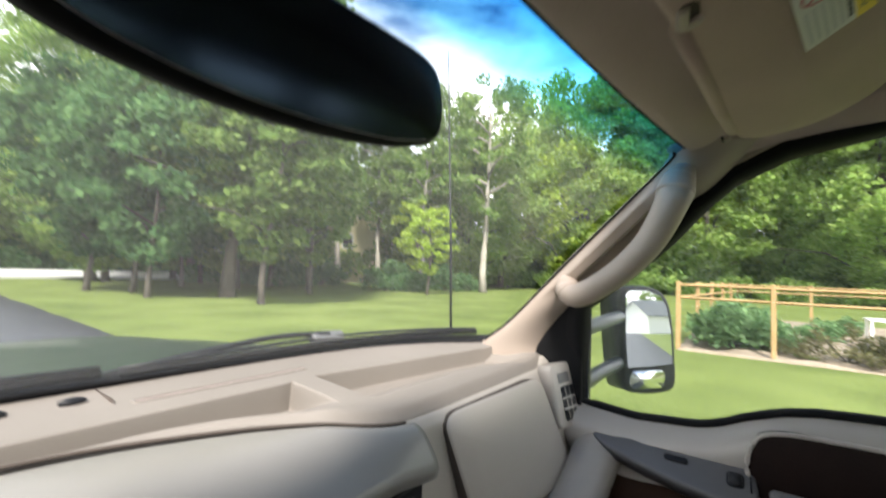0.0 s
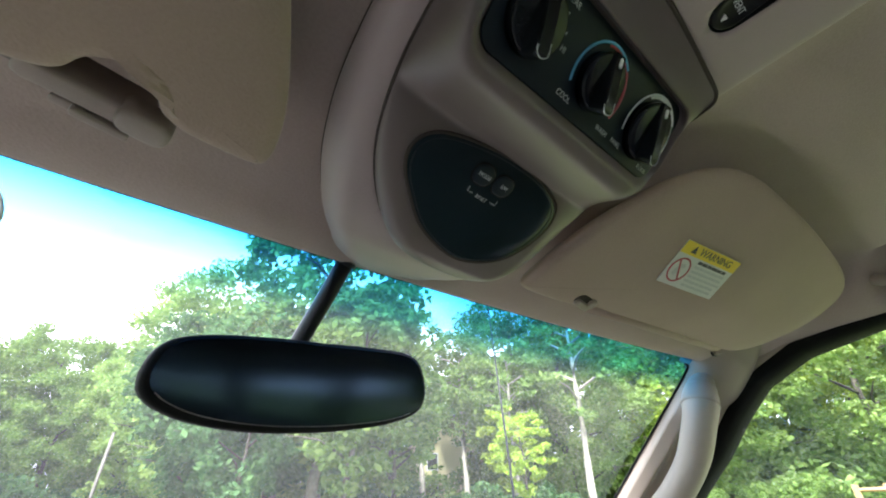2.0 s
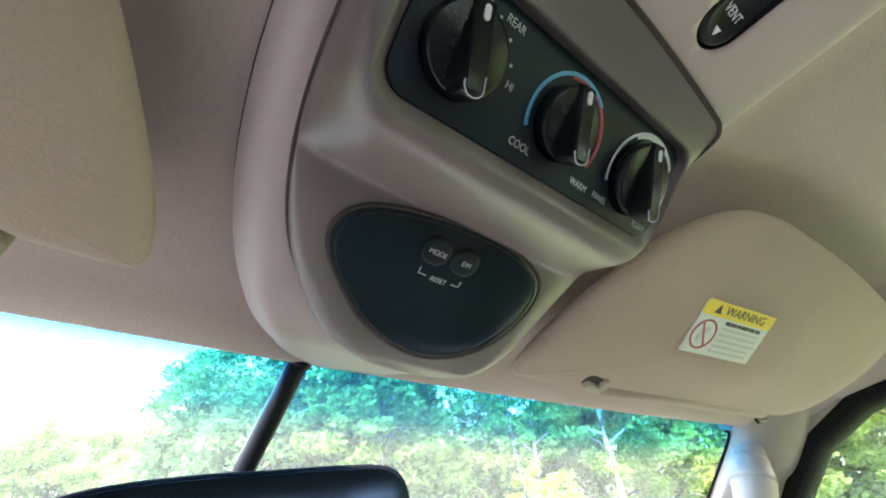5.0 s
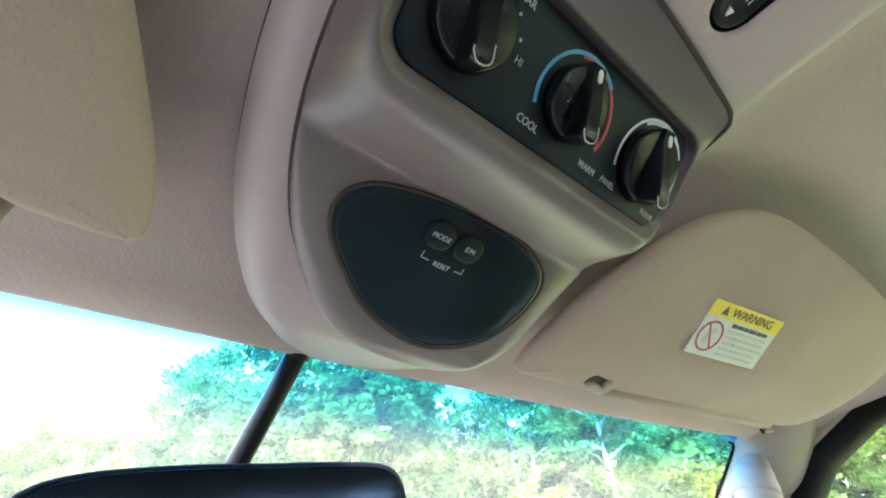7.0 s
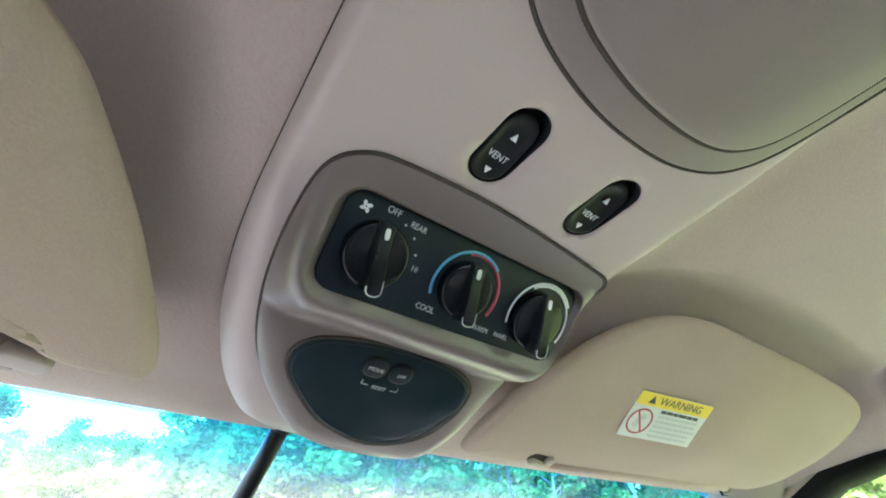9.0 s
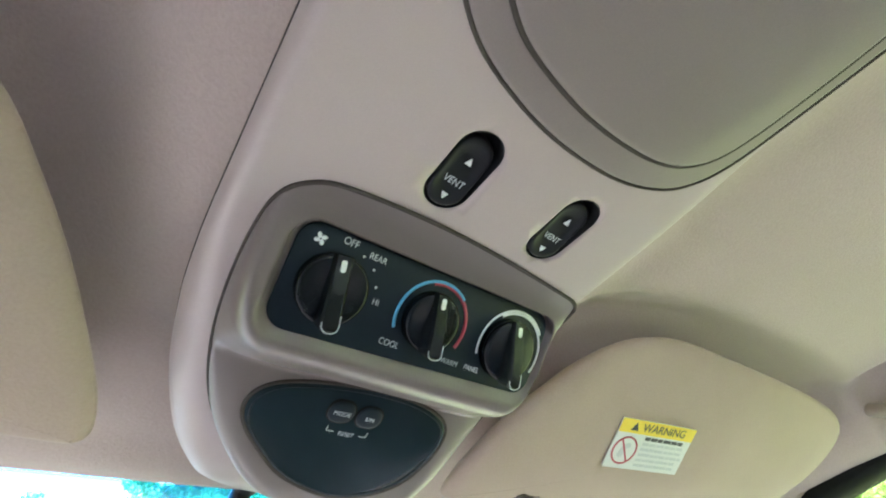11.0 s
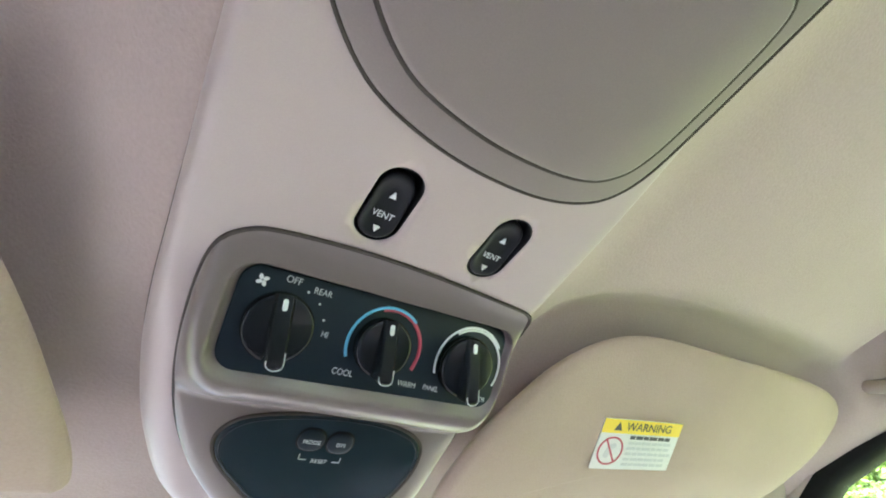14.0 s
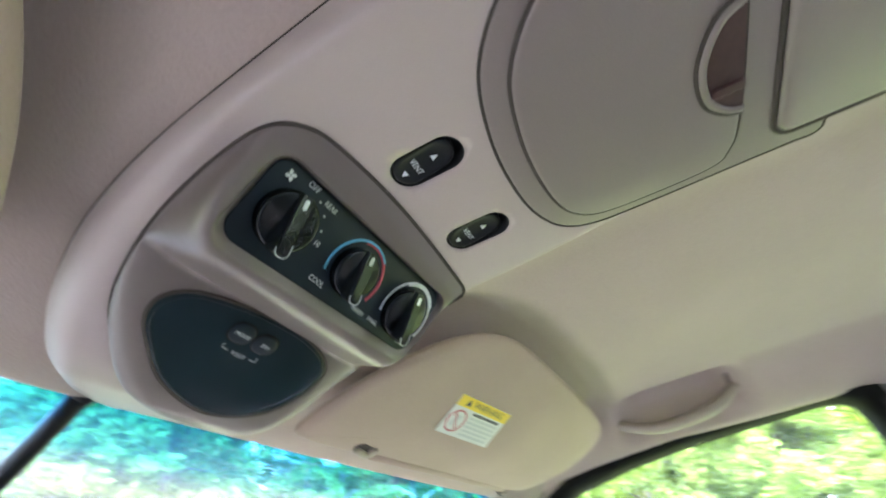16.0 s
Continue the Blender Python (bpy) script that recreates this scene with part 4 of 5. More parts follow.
hole = [(0.001 + (x - 0.001) * 0.985, 0.07 + (y - 0.07) * 0.985) for x, y in pod_ring]
pills.append(slab([(x, -y) for x, y in hole], down(1.700), 0.12))
part("base_shell", cut(grid(base_fn, 60, 150, (0, 0, 0.012)), pills, "base_shell"), CONSOLE, console)
# shadow gap along the headliner drawn as a thin dark line
for edge in (XL, XR):
    pts = []
    for y in np.linspace(-0.74, 0.20, 120):
        x = sum(interp(y + 0.03 * k / 4, edge) for k in range(-4, 5)) / 9
        pts.append((x, y, roof_z(x, y) - 0.0025 * (1 - sstep(0.05, 0.15, y)) - 0.0006))
    part("edge_shadow_line", tube(pts, 0.0007, 6), SEAMDARK, console, "thin dark line for the shadow gap between console and headliner")
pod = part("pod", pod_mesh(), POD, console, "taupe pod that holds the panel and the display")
seam_pts = [(x, y, seam_z(x, y) + 0.0004) for x, y in pod_ring]
part("pod_joint", tube(seam_pts + seam_pts[:1], 0.0013, 6, caps=False), SEAMDARK, console, "dark joint round the pod")

# control panel
PM = frame_on((0, 0.012, 1.7658), (1, 0, 0), (0, -0.665, -0.747))
panel = part("control_panel", slab(rrect(0.1650, 0.0524, 0.0105, 6), PM @ pose(0.0008, 0.0020, 0, 0, 0, 1.72), 0.004, edge=0.0008), PANEL, console, "charcoal climate control panel")


def knob(cx, cy, r, turn):
    km = PM @ pose(cx, cy, 0, 0, 0, turn)
    k = part("knob", slab(ellipse(r, r, 40), km @ pose(0, 0, 0.0075), 0.0078, edge=0.0022), KNOB, panel, "gloss black rotary knob")
    # blade of the knob: low at the pointer, high at the rounded grip end
    bm = bmesh.new()
    w = 0.0046
    prof = [(r * 0.98, 0.0088, 1.0), (r * 0.55, 0.0105, 1.0), (0.0, 0.0138, 1.0), (-r * 0.55, 0.0162, 1.0), (-r * 0.88, 0.0175, 0.96), (-r * 0.98, 0.0172, 0.82), (-r * 1.04, 0.0160, 0.55)]
    rows = []
    for y, z1, q in prof:
        rows.append([bm.verts.new(km @ Vector((sx * w * f * q, y, z))) for sx, f, z in ((-1, 1.15, 0.0070), (-1, 1.0, z1 - 0.0015), (-1, 0.75, z1), (1, 0.75, z1), (1, 1.0, z1 - 0.0015), (1, 1.15, 0.0070))])
    for a, b in zip(rows, rows[1:]):
        for i in range(5):
            bm.faces.new((a[i], a[i + 1], b[i + 1], b[i]))
    bm.faces.new(rows[0])
    bm.faces.new(rows[-1][::-1])
    part("blade", bm, KNOB, k, bevel=0.0008)
    part("pointer", slab(rrect(0.0025, 0.0058, 0.0012), km @ pose(0, r * 0.70, 0.0106) @ pose(0, 0, 0, -14, 0, 0), 0.0006), WHITE_INK, k, "white pointer mark", smooth=False)
    # pale line painted for the lit edge of the grip end
    rim = smooth_pts([km @ Vector(p) for p in ((-w * 0.85, -r * 0.78, 0.0168), (-w * 0.82, -r * 0.90, 0.0174), (-w * 0.35, -r * 1.02, 0.0172), (w * 0.35, -r * 1.02, 0.0172), (w * 0.82, -r * 0.90, 0.0174), (w * 0.85, -r * 0.55, 0.0160))], 4)
    part("grip_glint", tube(rim, 0.00026, 6), GREY_INK, k)
    return k


K = [(-0.0579, -0.0010, 0.0171), (-0.0012, 0.0012, 0.0161), (0.0555, 0.0018, 0.0183)]
for (cx, cy, r), turn in zip(K, (7, 5, 8)):
    knob(cx, cy, r, turn)


def at_panel(x, y):
    return PM @ pose(x, y, 0.0002)


for text, x, y, s in (("OFF", -0.0575, 0.0225, 0.0052), ("REAR", -0.0418, 0.0205, 0.0047), ("HI", -0.0338, 0.0000, 0.0045), ("COOL", -0.0180, -0.0170, 0.0048), ("WARM", 0.0215, -0.0165, 0.0044), ("PANEL", 0.0378, -0.0160, 0.0042), ("FLOOR", 0.0735, -0.0165, 0.0040)):
    lettering(text, s, at_panel(x, y), GREY_INK, panel, squeeze=0.88)
for x, y in ((-0.0490, 0.0188), (-0.0415, 0.0145), (-0.0368, 0.0070)):
    part("dot", slab(ellipse(0.0007, 0.0007, 10), at_panel(x, y), 0.0003), GREY_INK, panel, smooth=False)
for k in range(4):
    part("fan_symbol", slab(ellipse(0.0015, 0.0010, 14, 0.0017, 0.0005), at_panel(-0.0718, 0.0185) @ pose(0, 0, 0.0001 * k, 0, 0, 90 * k + 20), 0.0003), WHITE_INK, panel, smooth=False)
k2, k3 = at_panel(0.0014, 0.0008), at_panel(0.0600, 0.0018)
part("cool_arc", arc_band(k2, 0.0217, 0.0234, 204, 52, 0.0004), BLUE_INK, panel, "blue arc")
part("warm_arc", arc_band(k2, 0.0204, 0.0226, 112, -24, 0.0003), RED_INK, panel, "red arc")
part("mode_arc", arc_band(k3, 0.0238, 0.0252, 200, 40, 0.0003), WHITE_INK, panel, "pale grey arc")
part("mode_arc", arc_band(k3, 0.0221, 0.0237, 130, -22, 0.0003), WHITE_INK, panel, "pale grey arc")

# display
DM = frame_on((0.005, 0.115, 1.7422), (1, 0, 0), (0, -0.447, -0.894))
D_OUT = [(-0.0620, 0.0030), (-0.0648, 0.0170), (-0.0570, 0.0280), (-0.040, 0.0345), (-0.010, 0.0395), (0.022, 0.0403), (0.045, 0.0370), (0.062, 0.0298), (0.0695, 0.0175), (0.068, -0.0030), (0.057, -0.0245), (0.036, -0.0380), (0.010, -0.0415), (-0.024, -0.0310), (-0.048, -0.0125)]
d_ring = [(p.x, p.y) for p in smooth_pts([(x, y, 0) for x, y in D_OUT], 5, True)]
display = part("display", slab(d_ring, DM @ pose(0, 0, 0.0012), 0.006, edge=0.0015, dome=0.0016), DISPLAY, console, "smoked dark display lens")
part("display_joint", tube([DM @ Vector((x * 1.012, y * 1.012, 0.0)) for x, y in d_ring + d_ring[:1]], 0.0013, 6, caps=False), SEAMDARK, console)
part("lens_step", tube([DM @ Vector((0.002 + (x - 0.002) * 0.955, y * 0.945, 0.0013)) for x, y in d_ring + d_ring[:1]], 0.0005, 6, caps=False), PANEL, display)
for text, x, y in (("MODE", -0.0120, 0.0225), ("E/M", 0.0070, 0.0225)):
    b = part("button", slab(rrect(0.0166, 0.0146, 0.0066, 7), DM @ pose(x, y, 0.0042), 0.004, edge=0.0016, dome=0.0004), PANEL, display, "dark oval push button")
    part("button_gap", slab(rrect(0.0186, 0.0166, 0.0074, 7), DM @ pose(x, y, 0.0027), 0.002), RUBBER, display)
    lettering(text, 0.0040, DM @ pose(x, y, 0.0046), GREY_INK, b)
lettering("RESET", 0.0040, DM @ pose(-0.0018, 0.0078, 0.0028), GREY_INK, display)
for sx in (-1, 1):
    part("bracket_mark", tube([DM @ Vector((-0.0018 + sx * 0.0135, 0.0118, 0.0029)), DM @ Vector((-0.0018 + sx * 0.0135, 0.0083, 0.0029)), DM @ Vector((-0.0018 + sx * 0.0085, 0.0083, 0.0029))], 0.0003, 5), GREY_INK, display)

# vent window switches, sunk into the shell
for cx, cy in SWITCHES:
    m = down(1.7850) @ pose(cx, -cy, 0)
    rim = rrect(0.0228, 0.0440, 0.0112, 9)
    well = bmesh.new()
    rings = [[well.verts.new(m @ Vector((x * f, y * f, z))) for x, y in rim] for f, z in ((1.004, -0.0006), (0.985, -0.0012), (0.975, -0.0095))]
    for p, q in zip(rings, rings[1:]):
        for k in range(len(rim)):
            well.faces.new((p[k], p[(k + 1) % len(rim)], q[(k + 1) % len(rim)], q[k]))
    well.faces.new(rings[-1])
    sw = part("vent_switch", well, BLACK, console, "black rocker switch sunk in its well")
    tip = m @ pose(0, -0.0018, -0.0014) @ pose(0, 0, 0, -6.5, 0, 0)
    ro_out = rrect(0.0192, 0.0372, 0.0094, 8)
    rk = bmesh.new()
    rings = [[rk.verts.new(tip @ Vector((x * f, y * f, z))) for x, y in ro_out] for f, z in ((1.0, -0.006), (1.0, -0.0012), (0.96, -0.0003), (0.90, 0.0), (0.80, -0.0003), (0.68, -0.0014), (0.45, -0.0017))]
    for p, q in zip(rings, rings[1:]):
        for k in range(len(ro_out)):
            rk.faces.new((p[k], p[(k + 1) % len(ro_out)], q[(k + 1) % len(ro_out)], q[k]))
    rk.faces.new(rings[-1])
    part("rocker", rk, BLACK, sw)
    lettering("VENT", 0.0050, tip @ pose(0.0006, -0.0050, -0.0012), WHITE_INK, sw, squeeze=0.9)
    for y, s in ((0.0066, 1), (-0.0132, -1)):
        part("arrow", slab([(-0.0017, -0.0017 * s), (0.0017, -0.0017 * s), (0.0, 0.0019 * s)][::s], tip @ pose(0.0006, y, -0.0004), 0.0009), WHITE_INK, sw, smooth=False)

# storage bins behind the switches
B_OUT = [(-0.104, -0.160), (-0.099, -0.140), (-0.086, -0.123), (-0.066, -0.109), (-0.038, -0.1015), (-0.008, -0.0990), (0.024, -0.1015), (0.046, -0.1085), (0.0595, -0.1195), (0.0665, -0.138), (0.0675, -0.170), (0.0668, -0.215), (0.0662, -0.250), (0.0655, -0.268), (0.050, -0.2710), (-0.02, -0.2715), (-0.105, -0.270)]
B_IN = [(-0.096, -0.172), (-0.090, -0.150), (-0.078, -0.135), (-0.062, -0.1235), (-0.045, -0.1178), (-0.016, -0.1145), (0.012, -0.1155), (0.034, -0.1195), (0.0475, -0.1265), (0.0560, -0.140), (0.0585, -0.166), (0.0570, -0.208), (0.048, -0.2190), (0.030, -0.2235), (-0.02, -0.2255), (-0.085, -0.2235), (-0.096, -0.212)]
ro = [(p.x, p.y) for p in smooth_pts([(x, y, 0) for x, y in B_OUT], 5, True)]
ri = [(p.x, p.y) for p in smooth_pts([(x, y, 0) for x, y in B_IN], 5, True)]
part("bin_surround", slab(flip(ro), down(1.7838), 0.008, edge=0.0025), BIN, console, "grey taupe surround of the storage bin")
part("surround_joint", tube([(x, y, 1.7850) for x, y in ro + ro[:1]], 0.0010, 6, caps=False), SEAMDARK, console)
door = part("bin_door", slab(flip(ri), down(1.7808), 0.008, edge=0.0028, dome=0.0016), BIN, console, "grey taupe storage bin door")
part("door_joint", tube([(x, y, 1.7832) for x, y in ri + ri[:1]], 0.0014, 6, caps=False), SEAMDARK, console)
lat = [(p.x, p.y) for p in smooth_pts([(-0.042, -0.2235, 0), (-0.035, -0.2120, 0), (-0.016, -0.2045, 0), (0.004, -0.2065, 0), (0.015, -0.2150, 0), (0.0185, -0.2232, 0)], 4)]
part("latch_rim", tube([(x, y, 1.7796) for x, y in lat], 0.0022, 8), BIN, door)
part("latch_joint", tube([(x * 1.10 + 0.001, -0.2235 + (y + 0.2235) * 1.13, 1.7800) for x, y in lat], 0.0013, 8), SEAMDARK, door)
# rib added for the vertical highlight inside the latch recess
part("latch_highlight", slab(rrect(0.006, 0.016, 0.002, 4, 0.002, 0.0160), down(1.7776) @ pose(0, 0.2000, 0), 0.003, edge=0.001), LATCH, door)
part("latch_recess", slab(flip(lat), down(1.7790), 0.004), LATCH, door, "dark red-brown latch recess", smooth=False)
rear_ring = rrect(0.1525, 0.3025, 0.0112, 5, -0.021, 0.3935)
part("rear_joint", tube([(x, -y, 1.7836) for x, y in rear_ring + rear_ring[:1]], 0.0016, 6, caps=False), SEAMDARK, console)
part("rear_bin_door", slab(rrect(0.150, 0.30, 0.010, 5, -0.021, 0.3935), down(1.7806), 0.012, edge=0.004), BIN, console, "grey taupe rear storage bin door")


# ---- sun visors ----
V_PROFILE = [(-0.08, 1.857), (-0.018, 1.822), (0.048, 1.781), (0.09, 1.757), (0.12, 1.746), (0.15, 1.738), (0.19, 1.731)]


def visor_z(x, y):
    """Height of the visor's lower face: it droops towards the glass and follows the roof down at its outer end."""
    z = sum(interp(y + 0.03 * k / 4, V_PROFILE) for k in range(-4, 5)) / 9
    return z - 0.019 * sstep(0.20, 0.42, abs(x)) * (1 - sstep(0.06, 0.14, y))


def on_visor(x, y, h=0.0):
    """A frame on the visor's face: x across the cab, y towards the back, z out of the cloth."""
    nrm = Vector(((visor_z(x + 0.004, y) - visor_z(x - 0.004, y)) / 0.008, (visor_z(x, y + 0.004) - visor_z(x, y - 0.004)) / 0.008, -1)).normalized()
    return frame_on(Vector((x, y, visor_z(x, y))) + nrm * h, (1, 0, 0), nrm)


V_R = [(0.184, 0.1700), (0.155, 0.1720), (0.136, 0.1725), (0.127, 0.1700), (0.123, 0.1610), (0.119, 0.1320), (0.123, 0.0970), (0.135, 0.0680), (0.149, 0.0480), (0.167, 0.0260), (0.194, 0.0050), (0.230, -0.0130), (0.274, -0.0250), (0.334, -0.0330), (0.424, -0.0410), (0.558, -0.0450), (0.630, -0.0400), (0.659, -0.0220), (0.657, 0.0100), (0.633, 0.0410), (0.595, 0.0730), (0.580, 0.1180), (0.537, 0.1310), (0.462, 0.1410), (0.347, 0.1510), (0.260, 0.1600), (0.217, 0.1650)]
V_L = [(-0.1480, 0.1682), (-0.1330, 0.1684), (-0.1242, 0.1664), (-0.1210, 0.1590), (-0.1232, 0.1400), (-0.1300, 0.1180), (-0.1420, 0.0920), (-0.1580, 0.0640), (-0.1806, 0.0345), (-0.2050, 0.0100), (-0.2520, -0.0150), (-0.2920, -0.0290), (-0.4270, -0.0420), (-0.5920, -0.0440), (-0.6630, -0.0230), (-0.6430, 0.0350), (-0.6140, 0.0870), (-0.5960, 0.1440), (-0.4730, 0.1670), (-0.3170, 0.1740), (-0.2480, 0.1710), (-0.2200, 0.1650), (-0.2100, 0.1520), (-0.1960, 0.1450), (-0.1830, 0.1490), (-0.1770, 0.1610), (-0.1640, 0.1672)]


def visor(pts, label):
    v = thing("sun_visor", (0, 0, 0), label, "sun visor", "sun visors")
    ring = [(p.x, p.y) for p in smooth_pts([(x, y, 0) for x, y in pts], 4, True)]
    n = len(ring)
    area = sum(ring[k][0] * ring[(k + 1) % n][1] - ring[(k + 1) % n][0] * ring[k][1] for k in range(n))
    bm, loops = bmesh.new(), []
    for d, h in ((0.020, -0.019), (0.011, -0.0175), (0.005, -0.014), (0.0012, -0.0098), (0.0, -0.0070), (0.0012, -0.0040), (0.0042, -0.0014), (0.0085, 0.0)):
        row = []
        for i, p in enumerate(ring):
            tx, ty = ring[(i + 1) % n][0] - ring[i - 1][0], ring[(i + 1) % n][1] - ring[i - 1][1]
            s = math.copysign(d, area) / math.hypot(tx, ty)
            row.append(bm.verts.new(on_visor(p[0] - ty * s, p[1] + tx * s, h).translation))
        loops.append(row)
    cx, cy = sum(p[0] for p in ring) / n, sum(p[1] for p in ring) / n
    for f in (0.15, 0.3, 0.45, 0.6, 0.75, 0.9):
        row = []
        for q in loops[7]:
            x, y = q.co.x + (cx - q.co.x) * f, q.co.y + (cy - q.co.y) * f
            row.append(bm.verts.new((x, y, visor_z(x, y))))
        loops.append(row)
    for p, q in zip(loops, loops[1:]):
        for k in range(n):
            bm.faces.new((p[k], p[(k + 1) % n], q[(k + 1) % n], q[k]))
    bm.faces.new(loops[0][::-1])
    bm.faces.new(loops[-1])
    part("pad", bm, VISOR, v)
    return v


vis = visor(V_R, "tan cloth sun visor folded up with a warning label")
part("pivot_rod", tube([on_visor(0.196, 0.160, -0.010).translation, on_visor(0.236, 0.158, -0.010).translation], 0.004, 8), BIN, vis)
# hinge notch isn't cut; a dark plate gives its shade
notch = part("notch", slab(rrect(0.034, 0.015, 0.007, 5), on_visor(0.211, 0.1525, 0.0008) @ pose(0, 0, 0, 0, 0, -4), 0.004, edge=0.001), SEAMDARK, vis, "dark plate drawn for the shaded hinge notch")
part("hinge_clip", slab(rrect(0.026, 0.008, 0.0035), on_visor(0.209, 0.1565, 0.0045) @ pose(0, 0, 0, 0, 0, -8), 0.007, edge=0.002), TRIM, vis)
part("hinge_bracket", slab(rrect(0.010, 0.014, 0.004), on_visor(0.219, 0.1510, 0.0040) @ pose(0, 0, 0, 0, 0, 20), 0.007, edge=0.002), TRIM, vis)
part("end_clip", slab(rrect(0.012, 0.007, 0.002), on_visor(0.562, 0.136, 0.0010) @ pose(0, 0, 0, 0, 0, 30), 0.006, edge=0.001), TRIM, vis, "small pale end clip")
part("end_screw", slab(rrect(0.012, 0.0025, 0.001), on_visor(0.560, 0.1405, 0.0012) @ pose(0, 0, 0, 0, 0, 10), 0.006), BLACK, vis)
part("hinge_roll", tube([on_visor(x, y, -0.007).translation for x, y in ((0.232, 0.1585), (0.34, 0.1475), (0.45, 0.1380), (0.540, 0.1285))], 0.0090, 14), VISOR, vis)
vis2 = visor(V_L, "tan cloth sun visor folded up on the other side")

# clip and pivot on the headliner for the other visor
part("end_screw", slab(ellipse(0.006, 0.004, 14), on_visor(-0.53, 0.160, -0.003), 0.006, dome=0.002), BLACK, vis2)
clip = thing("visor_clip", (0, 0, 0), "tan plastic visor clip screwed to the headliner", "clip")
cm = frame_on((-0.203, 0.181, 1.752), (1, 0.12, 0), (0, -0.15, -1))
part("bracket", slab(rrect(0.056, 0.014, 0.005), cm @ pose(-0.004, 0, 0.010), 0.022, edge=0.003), TRIM, clip)
part("hook", slab(rrect(0.026, 0.017, 0.007), cm @ pose(0.022, 0.002, 0.014), 0.014, edge=0.003), TRIM, clip)
part("foot", slab(rrect(0.020, 0.006, 0.002), cm @ pose(-0.006, -0.013, 0.006), 0.010, edge=0.001), TRIM, clip)
part("tongue", slab(rrect(0.026, 0.005, 0.002), cm @ pose(0.006, -0.0105, 0.012), 0.006, edge=0.0012), TRIM, clip)
part("rod_end", tube([cm @ Vector((-0.030, 0.002, 0.004)), cm @ Vector((-0.070, 0.004, 0.004))], 0.0052, 10), BIN, clip)

# warning label stuck to the passenger visor
LM = on_visor(0.2950, 0.0612, 0.0016) @ pose(0, 0, 0, 0, 0, 9.0)
LW, LH = 0.0960, 0.0510
label = thing("warning_label", (0, 0, 0), "white and yellow airbag warning label stuck on the visor", "label")
part("paper", slab(rrect(LW, LH, 0.001), LM, 0.0009), PAPER, label, smooth=False)
part("header_band", slab(rrect(LW, 0.0140, 0.001, 5, 0, LH / 2 - 0.0070), LM @ pose(0, 0, 0.0002), 0.0004), YELLOW, label, "yellow header band", smooth=False)
lettering("WARNING", 0.0116, LM @ pose(0.007, LH / 2 - 0.0070, 0.0003), DARK_INK, label)
part("triangle_mark", slab([(-0.0045, -0.004), (0.0045, -0.004), (0, 0.0045)], LM @ pose(-0.030, LH / 2 - 0.0070, 0.0004), 0.0003), DARK_INK, label, smooth=False)
pm2 = LM @ pose(-0.0310, -0.0065, 0.0002)
part("prohibition_ring", arc_band(pm2, 0.0128, 0.0146, 0, 360, 0.0003, 36), RED_INK, label, "red prohibition ring")
part("prohibition_bar", slab(rrect(0.0018, 0.027, 0.0004), pm2 @ pose(0, 0, 0.0004, 0, 0, 35), 0.0003), RED_INK, label, smooth=False)
part("pictogram", slab(rrect(0.006, 0.012, 0.002, 4, -0.002, -0.002), pm2 @ pose(0, 0, 0.0002, 0, 0, -15), 0.0003), GREY_INK, label, smooth=False)
part("pictogram", slab(rrect(0.008, 0.005, 0.002, 4, 0.003, 0.004), pm2 @ pose(0, 0, 0.0002, 0, 0, 20), 0.0003), GREY_INK, label, smooth=False)
for k, w in enumerate((0.055, 0.057, 0.053, 0.058, 0.051, 0.056)):
    # each line of unreadable print is a row of short bars, one a word
    line, x, rw = bmesh.new(), -0.0125, random.Random(60 + k)
    while x < -0.0125 + w - 0.004:
        n = min(rw.uniform(0.004, 0.011), -0.0125 + w - x)
        q = LM @ pose(x + n / 2, 0.0080 - 0.0056 * k, 0.0002)
        vs = [line.verts.new(q @ Vector((sx * n / 2, sy * (0.0013 if k else 0.0017), z))) for z in (0.0, 0.0003) for sx, sy in ((-1, -1), (1, -1), (1, 1), (-1, 1))]
        line.faces.new(vs[4:])
        for i in range(4):
            line.faces.new((vs[i], vs[(i + 1) % 4], vs[4 + (i + 1) % 4], vs[4 + i]))
        x += n + 0.0013
    part("text_line", line, DARK_INK if k == 0 else GREY_INK, label, smooth=False)

# ---- interior mirror ----
rvm = thing("rear_view_mirror", (0, 0, 0), "rear-view mirror hanging from the windshield, its dark reflection put into the glass", "mirror")
MM = frame_on((0.010, 0.305, 1.6605), (1, -0.13, 0.02), (0.10, -1, -0.10))
R_OUT = [(-0.141, -0.022), (-0.137, 0.006), (-0.114, 0.019), (-0.06, 0.027), (-0.01, 0.031), (0.05, 0.036), (0.096, 0.037), (0.116, 0.026), (0.124, 0.000), (0.115, -0.020), (0.08, -0.033), (0.03, -0.041), (-0.02, -0.045), (-0.07, -0.045), (-0.115, -0.038)]
mr_ring = [(p.x, p.y) for p in smooth_pts([(x, y, 0) for x, y in R_OUT], 5, True)]
part("housing", slab(mr_ring, MM, 0.011, edge=0.005, rings=4), RUBBER, rvm)
part("back_shell", slab([(x * 0.86, y * 0.80) for x, y in mr_ring], MM @ pose(0, 0, -0.009), 0.024, edge=0.004), RUBBER, rvm)
part("mirror_glass", slab([(x * 0.962 - 0.0003, y * 0.90 - 0.0002) for x, y in mr_ring], MM @ pose(0, 0, 0.0006), 0.003, edge=0.0006), DARK_MIRROR, rvm, "mirror glass coloured dark for the cabin it reflects")
